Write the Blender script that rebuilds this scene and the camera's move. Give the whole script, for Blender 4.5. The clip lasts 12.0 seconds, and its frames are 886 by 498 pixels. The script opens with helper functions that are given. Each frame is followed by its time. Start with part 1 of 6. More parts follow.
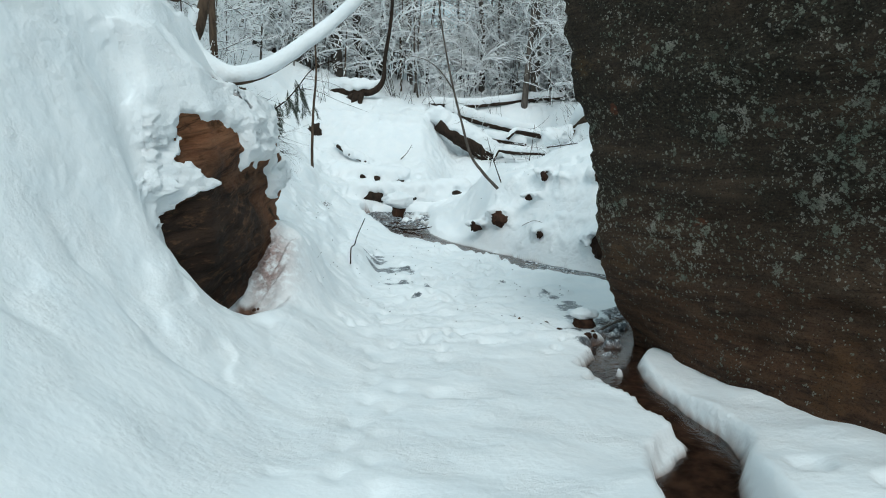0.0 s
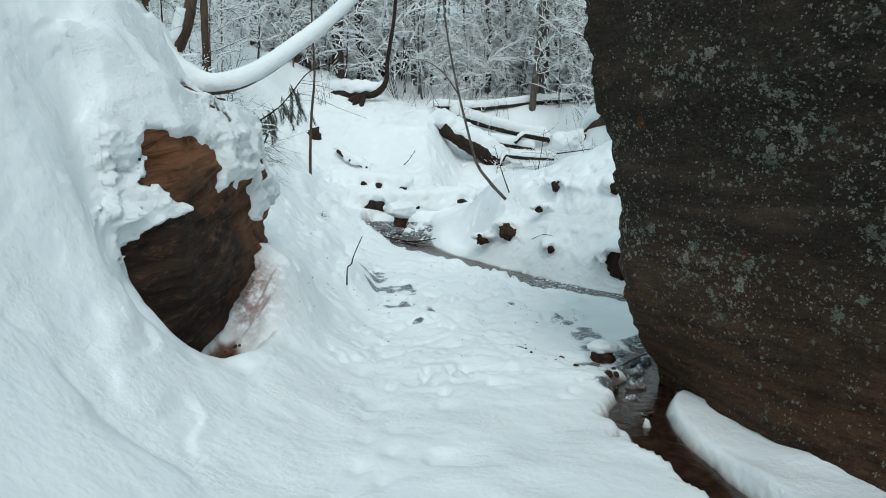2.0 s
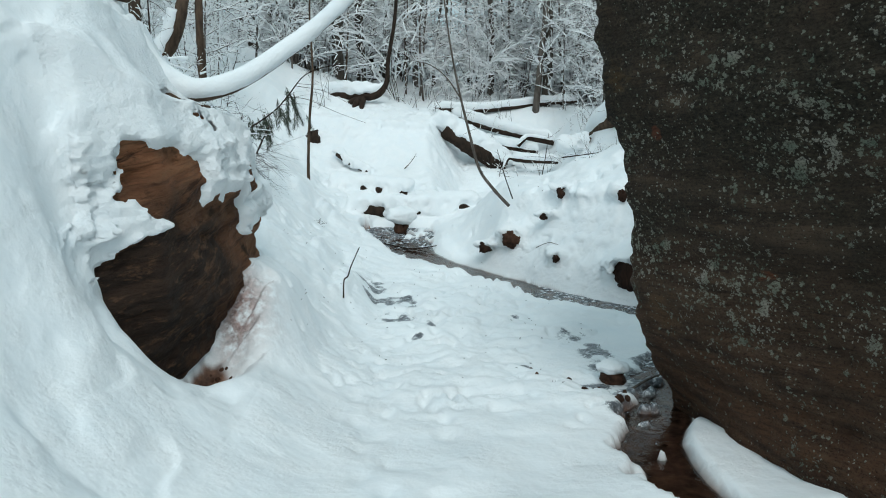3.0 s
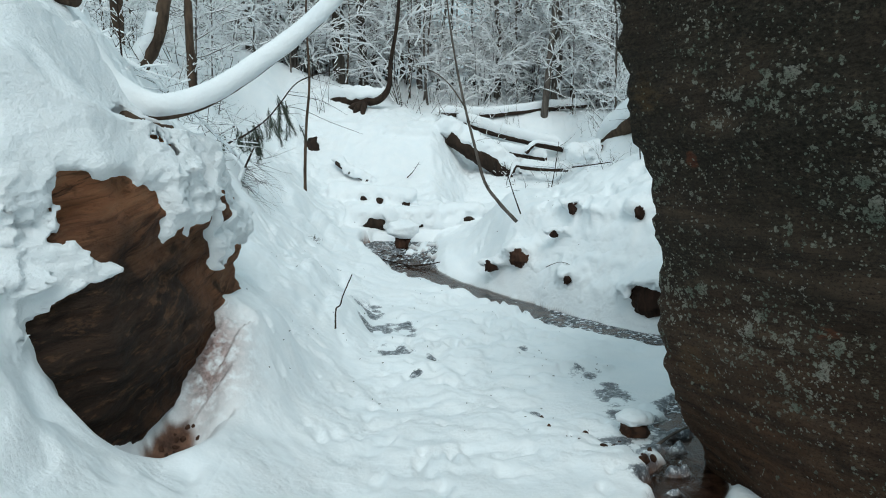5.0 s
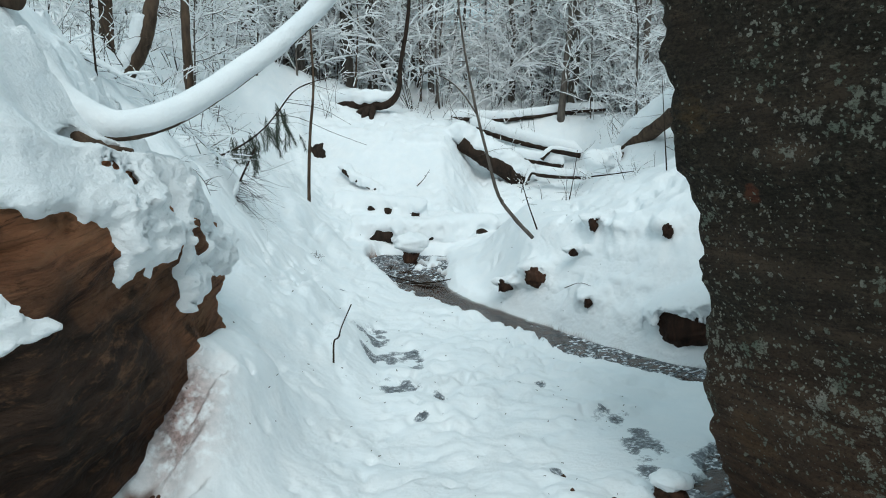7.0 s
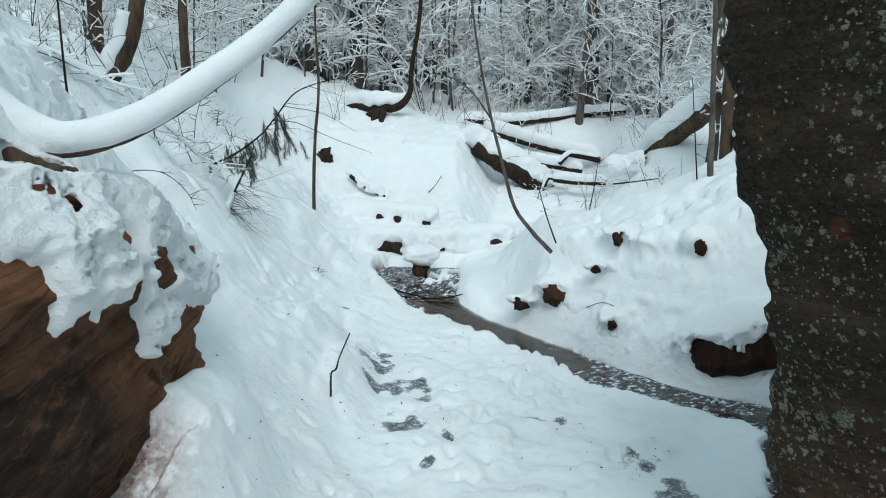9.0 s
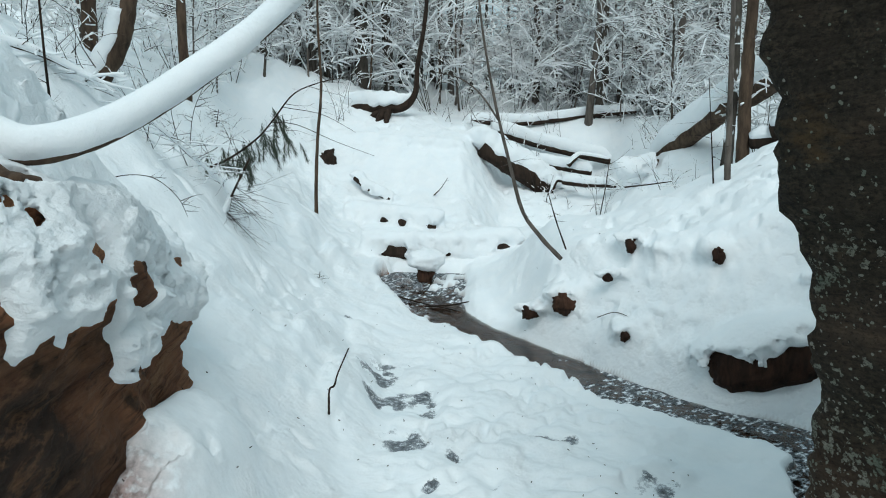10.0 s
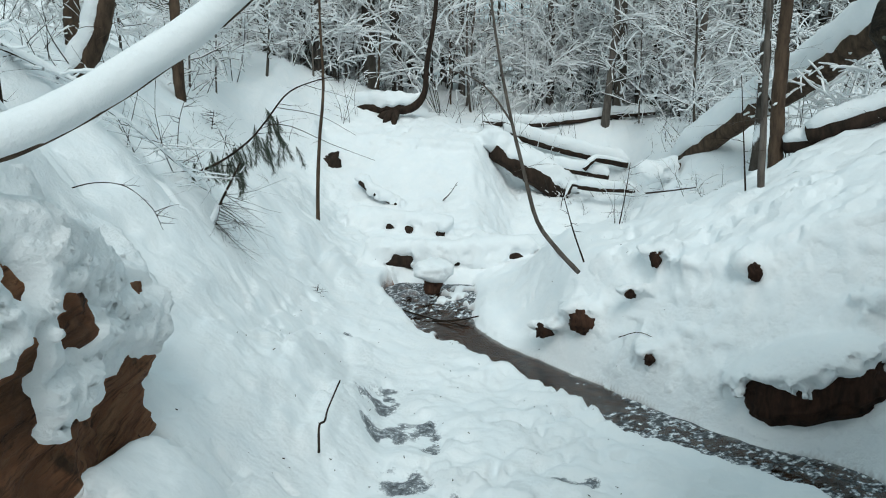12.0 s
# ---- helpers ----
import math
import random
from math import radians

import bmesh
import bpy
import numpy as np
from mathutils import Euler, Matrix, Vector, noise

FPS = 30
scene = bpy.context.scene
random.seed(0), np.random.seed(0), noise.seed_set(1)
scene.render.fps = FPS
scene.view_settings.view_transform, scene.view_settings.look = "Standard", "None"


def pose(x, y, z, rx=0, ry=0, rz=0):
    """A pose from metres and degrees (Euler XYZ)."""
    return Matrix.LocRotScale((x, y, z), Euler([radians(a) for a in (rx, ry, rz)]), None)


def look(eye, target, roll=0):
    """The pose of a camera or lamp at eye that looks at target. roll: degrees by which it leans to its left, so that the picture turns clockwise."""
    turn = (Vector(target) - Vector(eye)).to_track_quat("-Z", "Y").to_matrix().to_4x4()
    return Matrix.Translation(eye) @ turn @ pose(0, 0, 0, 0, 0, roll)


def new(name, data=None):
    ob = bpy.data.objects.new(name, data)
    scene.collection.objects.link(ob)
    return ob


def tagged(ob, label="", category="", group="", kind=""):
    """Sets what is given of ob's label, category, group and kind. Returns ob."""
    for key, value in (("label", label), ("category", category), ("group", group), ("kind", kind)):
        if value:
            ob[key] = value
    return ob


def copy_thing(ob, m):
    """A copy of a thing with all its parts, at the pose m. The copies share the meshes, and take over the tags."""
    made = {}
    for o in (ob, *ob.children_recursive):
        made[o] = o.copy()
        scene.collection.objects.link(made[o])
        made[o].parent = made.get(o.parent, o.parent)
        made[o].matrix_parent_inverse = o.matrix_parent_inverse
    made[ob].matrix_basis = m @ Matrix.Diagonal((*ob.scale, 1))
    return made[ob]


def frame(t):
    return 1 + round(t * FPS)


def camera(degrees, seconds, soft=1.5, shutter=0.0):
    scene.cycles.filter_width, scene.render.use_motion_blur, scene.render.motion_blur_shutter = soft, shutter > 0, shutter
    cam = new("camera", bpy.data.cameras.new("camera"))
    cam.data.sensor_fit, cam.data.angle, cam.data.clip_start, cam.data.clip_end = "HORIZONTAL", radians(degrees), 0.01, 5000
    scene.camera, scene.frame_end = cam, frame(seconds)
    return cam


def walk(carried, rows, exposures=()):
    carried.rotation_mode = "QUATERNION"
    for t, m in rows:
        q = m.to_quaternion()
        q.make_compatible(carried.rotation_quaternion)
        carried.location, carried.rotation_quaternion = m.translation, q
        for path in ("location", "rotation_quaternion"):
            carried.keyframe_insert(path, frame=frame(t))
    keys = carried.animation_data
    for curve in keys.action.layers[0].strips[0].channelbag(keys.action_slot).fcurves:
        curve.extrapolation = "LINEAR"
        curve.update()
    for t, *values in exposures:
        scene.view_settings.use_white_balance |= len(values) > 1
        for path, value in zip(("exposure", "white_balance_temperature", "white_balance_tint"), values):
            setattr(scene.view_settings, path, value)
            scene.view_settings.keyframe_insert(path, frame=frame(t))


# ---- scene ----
cam = camera(62.23, 12.0, 1.0)
PATH = [
    (0, pose(0.000, 0.000, 2.950, 81.50, -0.00, 0.00)),
    (0.5, pose(0.004, 0.283, 3.003, 81.46, -0.00, 0.13)),
    (1, pose(0.010, 0.569, 3.056, 81.42, -0.00, 0.23)),
    (1.5, pose(0.016, 0.858, 3.110, 81.39, 0.00, 0.33)),
    (2, pose(0.023, 1.150, 3.167, 81.38, 0.01, 0.42)),
    (2.5, pose(0.031, 1.445, 3.222, 81.37, 0.02, 0.51)),
    (3, pose(0.046, 1.740, 3.278, 81.36, 0.04, 0.61)),
    (5, pose(0.120, 2.908, 3.513, 81.36, 0.11, 1.15)),
    (5.5, pose(0.134, 3.201, 3.570, 81.35, 0.13, 1.36)),
    (6, pose(0.143, 3.491, 3.624, 81.34, 0.15, 1.63)),
    (6.5, pose(0.150, 3.775, 3.674, 81.33, 0.17, 1.91)),
    (7, pose(0.156, 4.054, 3.718, 81.34, 0.18, 2.20)),
    (9, pose(0.176, 5.152, 3.833, 81.35, 0.17, 3.35)),
    (9.5, pose(0.174, 5.420, 3.853, 81.35, 0.17, 3.62)),
    (10, pose(0.170, 5.682, 3.868, 81.36, 0.16, 3.89)),
    (10.5, pose(0.169, 5.940, 3.876, 81.38, 0.13, 4.15)),
    (11, pose(0.170, 6.196, 3.883, 81.41, 0.10, 4.39)),
    (11.5, pose(0.173, 6.455, 3.890, 81.44, 0.08, 4.62)),
    (12, pose(0.175, 6.713, 3.897, 81.45, 0.08, 4.85)),
]
walk(cam, PATH, exposures=((0, -0.15, 6310, 9), (5, -0.16, 6310, 9), (9, -0.15, 6250, 9), (12, -0.17, 6420, 9)))

# ---- world and light: bright overcast winter day ----
world = bpy.data.worlds.new("overcast_sky")
scene.world = world
world.use_nodes = True
wt = world.node_tree
wt.nodes.clear()
w_out = wt.nodes.new("ShaderNodeOutputWorld")
w_bg = wt.nodes.new("ShaderNodeBackground")
w_sky = wt.nodes.new("ShaderNodeTexSky")
w_sky.sky_type = "NISHITA"
w_sky.sun_disc = False
w_sky.sun_elevation = radians(42)
w_sky.sun_rotation = radians(172)
w_sky.air_density, w_sky.dust_density = 1.0, 4.0
w_mix = wt.nodes.new("ShaderNodeMix")
w_mix.data_type = "RGBA"
w_mix.inputs[0].default_value = 0.90
w_mix.inputs[7].default_value = (4.0, 5.25, 5.5, 1)   # cloud cover
wt.links.new(w_sky.outputs[0], w_mix.inputs[6])
w_co = wt.nodes.new("ShaderNodeTexCoord")
w_xyz = wt.nodes.new("ShaderNodeSeparateXYZ")
w_rise = wt.nodes.new("ShaderNodeMapRange")
w_rise.inputs[1].default_value, w_rise.inputs[2].default_value = 0.0, 1.0
w_rise.inputs[3].default_value, w_rise.inputs[4].default_value = 1.05, 1.35
w_scale = wt.nodes.new("ShaderNodeVectorMath")
w_scale.operation = "SCALE"
wt.links.new(w_co.outputs["Generated"], w_xyz.inputs[0])
wt.links.new(w_xyz.outputs[2], w_rise.inputs[0])
wt.links.new(w_mix.outputs[2], w_scale.inputs[0])
wt.links.new(w_rise.outputs[0], w_scale.inputs["Scale"])
wt.links.new(w_scale.outputs[0], w_bg.inputs[0])
w_bg.inputs[1].default_value = 0.112
wt.links.new(w_bg.outputs[0], w_out.inputs[0])

sun_data = bpy.data.lights.new("sun", "SUN")
sun_data.energy = 1.5
sun_data.angle = radians(30)
sun_data.color = (0.96, 0.97, 0.94)
sun = new("sun", sun_data)
sun.matrix_world = look((4, -20, 27), (0, 8, 0))


# ---- small tools ----
LATTICE = np.random.RandomState(5).rand(512, 512)


def lattice(ix, iy, seed):
    return LATTICE[(ix.astype(np.int64) + 37 * seed) % 512, (iy.astype(np.int64) + 91 * seed) % 512]


def vnoise(x, y, seed=0):
    """Smooth value noise in -1..1."""
    ix, iy = np.floor(x), np.floor(y)
    fx, fy = x - ix, y - iy
    fx, fy = fx * fx * fx * (fx * (fx * 6 - 15) + 10), fy * fy * fy * (fy * (fy * 6 - 15) + 10)
    a, b = lattice(ix, iy, seed), lattice(ix + 1, iy, seed)
    c, d = lattice(ix, iy + 1, seed), lattice(ix + 1, iy + 1, seed)
    return 2 * ((a * (1 - fx) + b * fx) * (1 - fy) + (c * (1 - fx) + d * fx) * fy) - 1


def fbm(x, y, octaves=4, seed=0):
    total, amp = 0 * x, 1.0
    for k in range(octaves):
        c, s = math.cos(0.6 + 1.1 * k), math.sin(0.6 + 1.1 * k)
        total = total + amp * vnoise((c * x - s * y) * 2 ** k + 17.3 * k, (s * x + c * y) * 2 ** k - 9.1 * k, seed + k)
        amp *= 0.5
    return total / 1.9


def pillows(x, y, seed=0):
    """Rounded clods in 0..1, with creases between them."""
    ix, iy = np.floor(x), np.floor(y)
    best = np.full(np.shape(x), 9.0)
    for ox in (-1, 0, 1):
        for oy in (-1, 0, 1):
            cx, cy = ix + ox, iy + oy
            px, py = cx + 0.1 + 0.8 * lattice(cx, cy, seed), cy + 0.1 + 0.8 * lattice(cx, cy, seed + 3)
            size = 0.65 + 0.6 * lattice(cx, cy, seed + 5)
            best = np.minimum(best, ((x - px) ** 2 + (y - py) ** 2) / size ** 2 + 0.5 * (1.25 - size))
    return np.clip(1 - best, 0, 1)


def vnoise3(x, y, z, seed=0):
    """Value noise in space, -1..1."""
    iz = np.floor(z)
    fz = z - iz
    fz = fz * fz * (3 - 2 * fz)
    ix, iy = np.floor(x), np.floor(y)
    fx, fy = x - ix, y - iy
    fx, fy = fx * fx * (3 - 2 * fx), fy * fy * (3 - 2 * fy)
    out = 0
    for oz, wz in ((0, 1 - fz), (1, fz)):
        hx, hy = ix + 57 * (iz + oz), iy + 131 * (iz + oz)
        out = out + wz * ((lattice(hx, hy, seed) * (1 - fx) + lattice(hx + 1, hy, seed) * fx) * (1 - fy) + (lattice(hx, hy + 1, seed) * (1 - fx) + lattice(hx + 1, hy + 1, seed) * fx) * fy)
    return 2 * out - 1


def smooth(a, b, x):
    t = np.clip((x - a) / (b - a), 0, 1)
    return t * t * (3 - 2 * t)


def along(y, ys, zs):
    """A profile along the valley, smooth through its stations."""
    ys, zs = np.asarray(ys, float), np.asarray(zs, float)
    slope = np.diff(zs) / np.diff(ys)
    tan = np.concatenate([[slope[0]], np.where(slope[1:] * slope[:-1] > 0, 2 * slope[1:] * slope[:-1] / (slope[1:] + slope[:-1] + 1e-12), 0), [slope[-1]]])
    y = np.clip(y, ys[0], ys[-1])
    k = np.clip(np.searchsorted(ys, y, side="right") - 1, 0, len(ys) - 2)
    h = ys[k + 1] - ys[k]
    t = (y - ys[k]) / h
    return zs[k] * (1 + 2 * t) * (1 - t) ** 2 + h * tan[k] * t * (1 - t) ** 2 + zs[k + 1] * t * t * (3 - 2 * t) + h * tan[k + 1] * t * t * (t - 1)


def softplus(v, k):
    return k * np.logaddexp(0, v / k)


def mesh_from(name, verts, faces, smooth_shade=True):
    me = bpy.data.meshes.new(name)
    me.from_pydata([tuple(v) for v in verts], [], [tuple(f) for f in faces])
    if smooth_shade:
        me.polygons.foreach_set("use_smooth", [True] * len(me.polygons))
    me.update()
    return me


def piece_size(n, quads):
    """For each vertex, how many vertices hang together with it."""
    mark = np.arange(n)
    while True:
        low = mark[quads].min(axis=1)
        fresh = mark.copy()
        order = np.argsort(-low, kind="stable")
        for c in range(4):
            held = fresh.copy()
            held[quads[order, c]] = low[order]
            np.minimum(fresh, held, out=fresh)
            root = mark[quads[order, c]]
            held = fresh.copy()
            held[root] = low[order]
            np.minimum(fresh, held, out=fresh)
        for _ in range(6):
            fresh = fresh[fresh]
        if (fresh == mark).all():
            return np.bincount(mark, minlength=n)[mark]
        mark = fresh


def shell(lo, hi, step, field):
    """Surface of field = 0 within a box: vertices, outward normals and quads."""
    ax = [np.arange(a, c, step) for a, c in zip(lo, hi)]
    gx, gy, gz = np.meshgrid(*ax, indexing="ij")
    f = field(gx, gy, gz)
    n = np.array(f.shape)
    total, count = np.zeros((*(n - 1), 3)), np.zeros(n - 1)
    quads = []
    for a in range(3):
        u, v = (a + 1) % 3, (a + 2) % 3
        f0, f1 = np.take(f, range(n[a] - 1), a), np.take(f, range(1, n[a]), a)
        at = np.argwhere((f0 < 0) != (f1 < 0))
        at = at[(at[:, u] > 0) & (at[:, u] < n[u] - 1) & (at[:, v] > 0) & (at[:, v] < n[v] - 1)]
        e0, e1 = f0[tuple(at.T)], f1[tuple(at.T)]
        p = at.astype(float)
        p[:, a] += e0 / (e0 - e1)
        ring = []
        for du, dv in ((0, 0), (-1, 0), (-1, -1), (0, -1)):
            c = at.copy()
            c[:, u] += du
            c[:, v] += dv
            np.add.at(total, tuple(c.T), p)
            np.add.at(count, tuple(c.T), 1)
            ring.append(np.ravel_multi_index(tuple(c.T), tuple(n - 1)))
        ring = np.stack(ring, 1)
        quads.append(np.where((e0 < 0)[:, None], ring, ring[:, ::-1]))
    quads = np.concatenate(quads)
    used, inverse = np.unique(quads, return_inverse=True)
    quads = inverse.reshape(quads.shape)
    cells = np.stack(np.unravel_index(used, tuple(n - 1)), 1)
    grid = total[tuple(cells.T)] / count[tuple(cells.T)][:, None]
    slope = np.stack(np.gradient(f), -1)
    nrm = slope[tuple(cells.T)] + slope[tuple((cells + 1).T)]
    nrm /= np.linalg.norm(nrm, axis=1)[:, None] + 1e-9
    # leave out loose crumbs that hang on nothing
    keep = piece_size(len(grid), quads) > 500
    index = np.cumsum(keep) - 1
    quads = index[quads[keep[quads[:, 0]]]]
    return np.array(lo) + grid[keep] * step, nrm[keep], quads


def part(name, me, material, parent, label=""):
    me.materials.append(material)
    ob = new(name, me)
    ob.parent = parent
    if label:
        tagged(ob, label)
    return ob


def thing(name, label, category, place=(0, 0, 0), group="", kind=""):
    ob = new(name)
    ob.empty_display_size = 0.1
    ob.location = place
    return tagged(ob, label, category, group, kind)


def grid_faces(nu, nv, wrap=False):
    faces = []
    for j in range(nv - 1):
        for i in range(nu if wrap else nu - 1):
            a, b = j * nu + i, j * nu + (i + 1) % nu
            faces.append((a, b, b + nu, a + nu))
    return faces


def spline(points, n):
    """Catmull-Rom through the points, n samples."""
    p = np.asarray(points, float)
    p = np.vstack([2 * p[0] - p[1], p, 2 * p[-1] - p[-2]])
    out = []
    for t in np.linspace(0, len(p) - 3 - 1e-6, n):
        k = int(t)
        f = t - k
        a, b, c, d = p[k:k + 4]
        out.append(0.5 * (2 * b + (c - a) * f + (2 * a - 5 * b + 4 * c - d) * f ** 2 + (3 * b - a - 3 * c + d) * f ** 3))
    return np.array(out)


def tube(points, radii, sides=10, squash=1.0, lump=0.0, lumpsize=0.2, seed=0.0, lift=0.0):
    """Verts and faces of a closed tube; squash scales its height, lift raises its axis by that share of the radius."""
    p = np.asarray(points, float)
    r = np.broadcast_to(np.asarray(radii, float), (len(p),))
    tang = np.gradient(p, axis=0)
    tang /= np.linalg.norm(tang, axis=1)[:, None] + 1e-9
    verts = []
    steep = abs(tang[0, 2]) >= 0.93
    for k in range(len(p)):
        if abs(tang[k, 2]) < 0.93 and not steep:
            side = np.cross(tang[k], np.array([0, 0, 1.0]))
        elif k == 0:
            side = np.cross(tang[k], np.array([1.0, 0, 0]))
        else:
            side = side - (side @ tang[k]) * tang[k]
        side /= np.linalg.norm(side)
        top = np.cross(side, tang[k])
        for i in range(sides):
            a = 2 * math.pi * i / sides
            q = p[k] + r[k] * (math.cos(a) * side + (math.sin(a) * squash + lift) * top)
            if lump:
                g = noise.fractal(Vector(q) / lumpsize + Vector((seed, 0, 0)), 0.8, 2.0, 3)
                q = q + (q - p[k]) * lump * g
            verts.append(q)
    faces = grid_faces(sides, len(p), True)
    faces.append(tuple(range(sides))[::-1])
    faces.append(tuple((len(p) - 1) * sides + i for i in range(sides)))
    return verts, faces


def sticks(segments, sides=3, up_shift=0.0, grow=1.0, flat=1.0):
    """One mesh of many thin tapered sticks, rows of x0 y0 z0 r0 x1 y1 z1 r1."""
    s = np.asarray(segments, float)
    a, ra, b, rb = s[:, 0:3], s[:, 3] * grow, s[:, 4:7], s[:, 7] * grow
    d = b - a
    d = d / (np.linalg.norm(d, axis=1)[:, None] + 1e-9)
    ref = np.where(np.abs(d[:, 2:3]) < 0.95, np.array([[0, 0, 1.0]]), np.array([[1.0, 0, 0]]))
    side = np.cross(d, ref)
    side /= np.linalg.norm(side, axis=1)[:, None] + 1e-9
    top = np.cross(side, d)
    rows = []
    for c, r in ((a, ra), (b, rb)):
        for i in range(sides):
            t = 2 * math.pi * (i + 0.25) / sides
            rows.append(c + np.array([0, 0, 1.0]) * (up_shift * r)[:, None] + (math.cos(t) * side + flat * math.sin(t) * top) * r[:, None])
    n = len(s)
    verts = np.stack(rows, 1).reshape(-1, 3)
    local = [(i, (i + 1) % sides, (i + 1) % sides + sides, i + sides) for i in range(sides)]
    if sides == 3:
        quads = np.array(local)[None] + (np.arange(n) * 6)[:, None, None]
    else:
        quads = np.array(local)[None] + (np.arange(n) * 2 * sides)[:, None, None]
    quads = quads.reshape(-1, 4)
    me = bpy.data.meshes.new("sticks")
    me.vertices.add(len(verts))
    me.vertices.foreach_set("co", verts.ravel())
    me.loops.add(quads.size)
    me.loops.foreach_set("vertex_index", quads.ravel())
    me.polygons.add(len(quads))
    me.polygons.foreach_set("loop_start", np.arange(0, quads.size, 4))
    me.polygons.foreach_set("use_smooth", np.ones(len(quads), bool))
    me.update(calc_edges=True)
    return me


# ---- materials ----
def material(name):
    m = bpy.data.materials.new(name)
    m.use_nodes = True
    nt = m.node_tree
    return m, nt, nt.nodes["Principled BSDF"]


def node(nt, kind, **inputs):
    n = nt.nodes.new(kind)
    for k, v in inputs.items():
        n.inputs[k.replace("_", " ")].default_value = v
    return n


def ramp(nt, source, stops):
    r = nt.nodes.new("ShaderNodeValToRGB")
    e = r.color_ramp.elements
    while len(e) < len(stops):
        e.new(0.5)
    for el, (pos, col) in zip(e, stops):
        el.position = pos
        el.color = (*col, 1) if len(col) == 3 else col
    nt.links.new(source, r.inputs[0])
    return r.outputs[0]


def mixed(nt, fac, a, b):
    m = nt.nodes.new("ShaderNodeMix")
    m.data_type = "RGBA"
    for i, v in ((0, fac), (6, a), (7, b)):
        if isinstance(v, (int, float)):
            m.inputs[i].default_value = v
        elif isinstance(v, tuple):
            m.inputs[i].default_value = (*v, 1)
        else:
            nt.links.new(v, m.inputs[i])
    return m.outputs[2]


def maths(nt, op, a, b=0.0):
    m = nt.nodes.new("ShaderNodeMath")
    m.operation = op
    for i, v in ((0, a), (1, b)):
        if isinstance(v, (int, float)):
            m.inputs[i].default_value = v
        else:
            nt.links.new(v, m.inputs[i])
    return m.outputs[0]


def place_noise(nt, scale, detail=4.0, stretch=(1, 1, 1), rough=0.55, tilt=None):
    g = nt.nodes.new("ShaderNodeNewGeometry")
    mp = nt.nodes.new("ShaderNodeMapping")
    mp.inputs["Scale"].default_value = stretch
    if tilt:
        turn = nt.nodes.new("ShaderNodeMapping")
        turn.inputs["Rotation"].default_value = tilt
        nt.links.new(g.outputs["Position"], turn.inputs["Vector"])
        nt.links.new(turn.outputs[0], mp.inputs["Vector"])
    else:
        nt.links.new(g.outputs["Position"], mp.inputs["Vector"])
    n = node(nt, "ShaderNodeTexNoise", Scale=scale, Detail=detail, Roughness=rough)
    nt.links.new(mp.outputs[0], n.inputs["Vector"])
    return n.outputs["Fac"]


def bumped(nt, bsdf, height, strength, distance):
    b = node(nt, "ShaderNodeBump", Strength=strength, Distance=distance)
    nt.links.new(height, b.inputs["Height"])
    nt.links.new(b.outputs[0], bsdf.inputs["Normal"])


def snow_material(name, crumbly):
    """Fresh snow; crumbly: how strongly its broken crumbs stand out."""
    m, nt, b = material(name)
    fine, coarse = place_noise(nt, 28, 5), place_noise(nt, 3.0, 4)
    col = ramp(nt, coarse, [(0.3, (0.80, 0.845, 0.87)), (0.7, (0.86, 0.885, 0.895))])
    nt.links.new(col, b.inputs["Base Color"])
    b.inputs["Roughness"].default_value = 0.85
    b.inputs["Specular IOR Level"].default_value = 0.2
    clod = place_noise(nt, 9, 4)
    crumbs = place_noise(nt, 17, 6, (1, 1, 1.2), 0.66)
    bumped(nt, b, maths(nt, "ADD", maths(nt, "ADD", maths(nt, "MULTIPLY", fine, 0.6), clod), maths(nt, "MULTIPLY", crumbs, crumbly)), 0.5, 0.03)
    return m


SNOW = snow_material("snow", 0.4)
SNOW_CRUST = snow_material("crumbly_snow", 3.0)


def twig_snow_material():
    """Loose fresh snow on twigs."""
    m, nt, b = material("twig_snow")
    nt.links.new(ramp(nt, place_noise(nt, 6, 3), [(0.3, (0.88, 0.90, 0.91)), (0.7, (0.93, 0.94, 0.945))]), b.inputs["Base Color"])
    b.inputs["Roughness"].default_value = 0.95
    b.inputs["Specular IOR Level"].default_value = 0.1
    return m


TWIG_SNOW = twig_snow_material()


def laden_twig_material():
    """Thin twigs with snow lying on their upper sides, bark showing underneath and where it has dropped off."""
    m, nt, b = material("snow_laden_twigs")
    g = nt.nodes.new("ShaderNodeNewGeometry")
    xyz = nt.nodes.new("ShaderNodeSeparateXYZ")
    nt.links.new(g.outputs["Normal"], xyz.inputs[0])
    bare = maths(nt, "MULTIPLY", maths(nt, "SUBTRACT", place_noise(nt, 1.7, 3), 0.5), 2.4)
    lies = nt.nodes.new("ShaderNodeMapRange")
    lies.inputs[1].default_value, lies.inputs[2].default_value = -0.85, -0.65
    nt.links.new(maths(nt, "ADD", xyz.outputs[2], bare), lies.inputs[0])
    nt.links.new(mixed(nt, lies.outputs[0], (0.07, 0.058, 0.05), (0.92, 0.935, 0.94)), b.inputs["Base Color"])
    b.inputs["Roughness"].default_value = 0.95
    b.inputs["Specular IOR Level"].default_value = 0.1
    return m


LADEN = laden_twig_material()


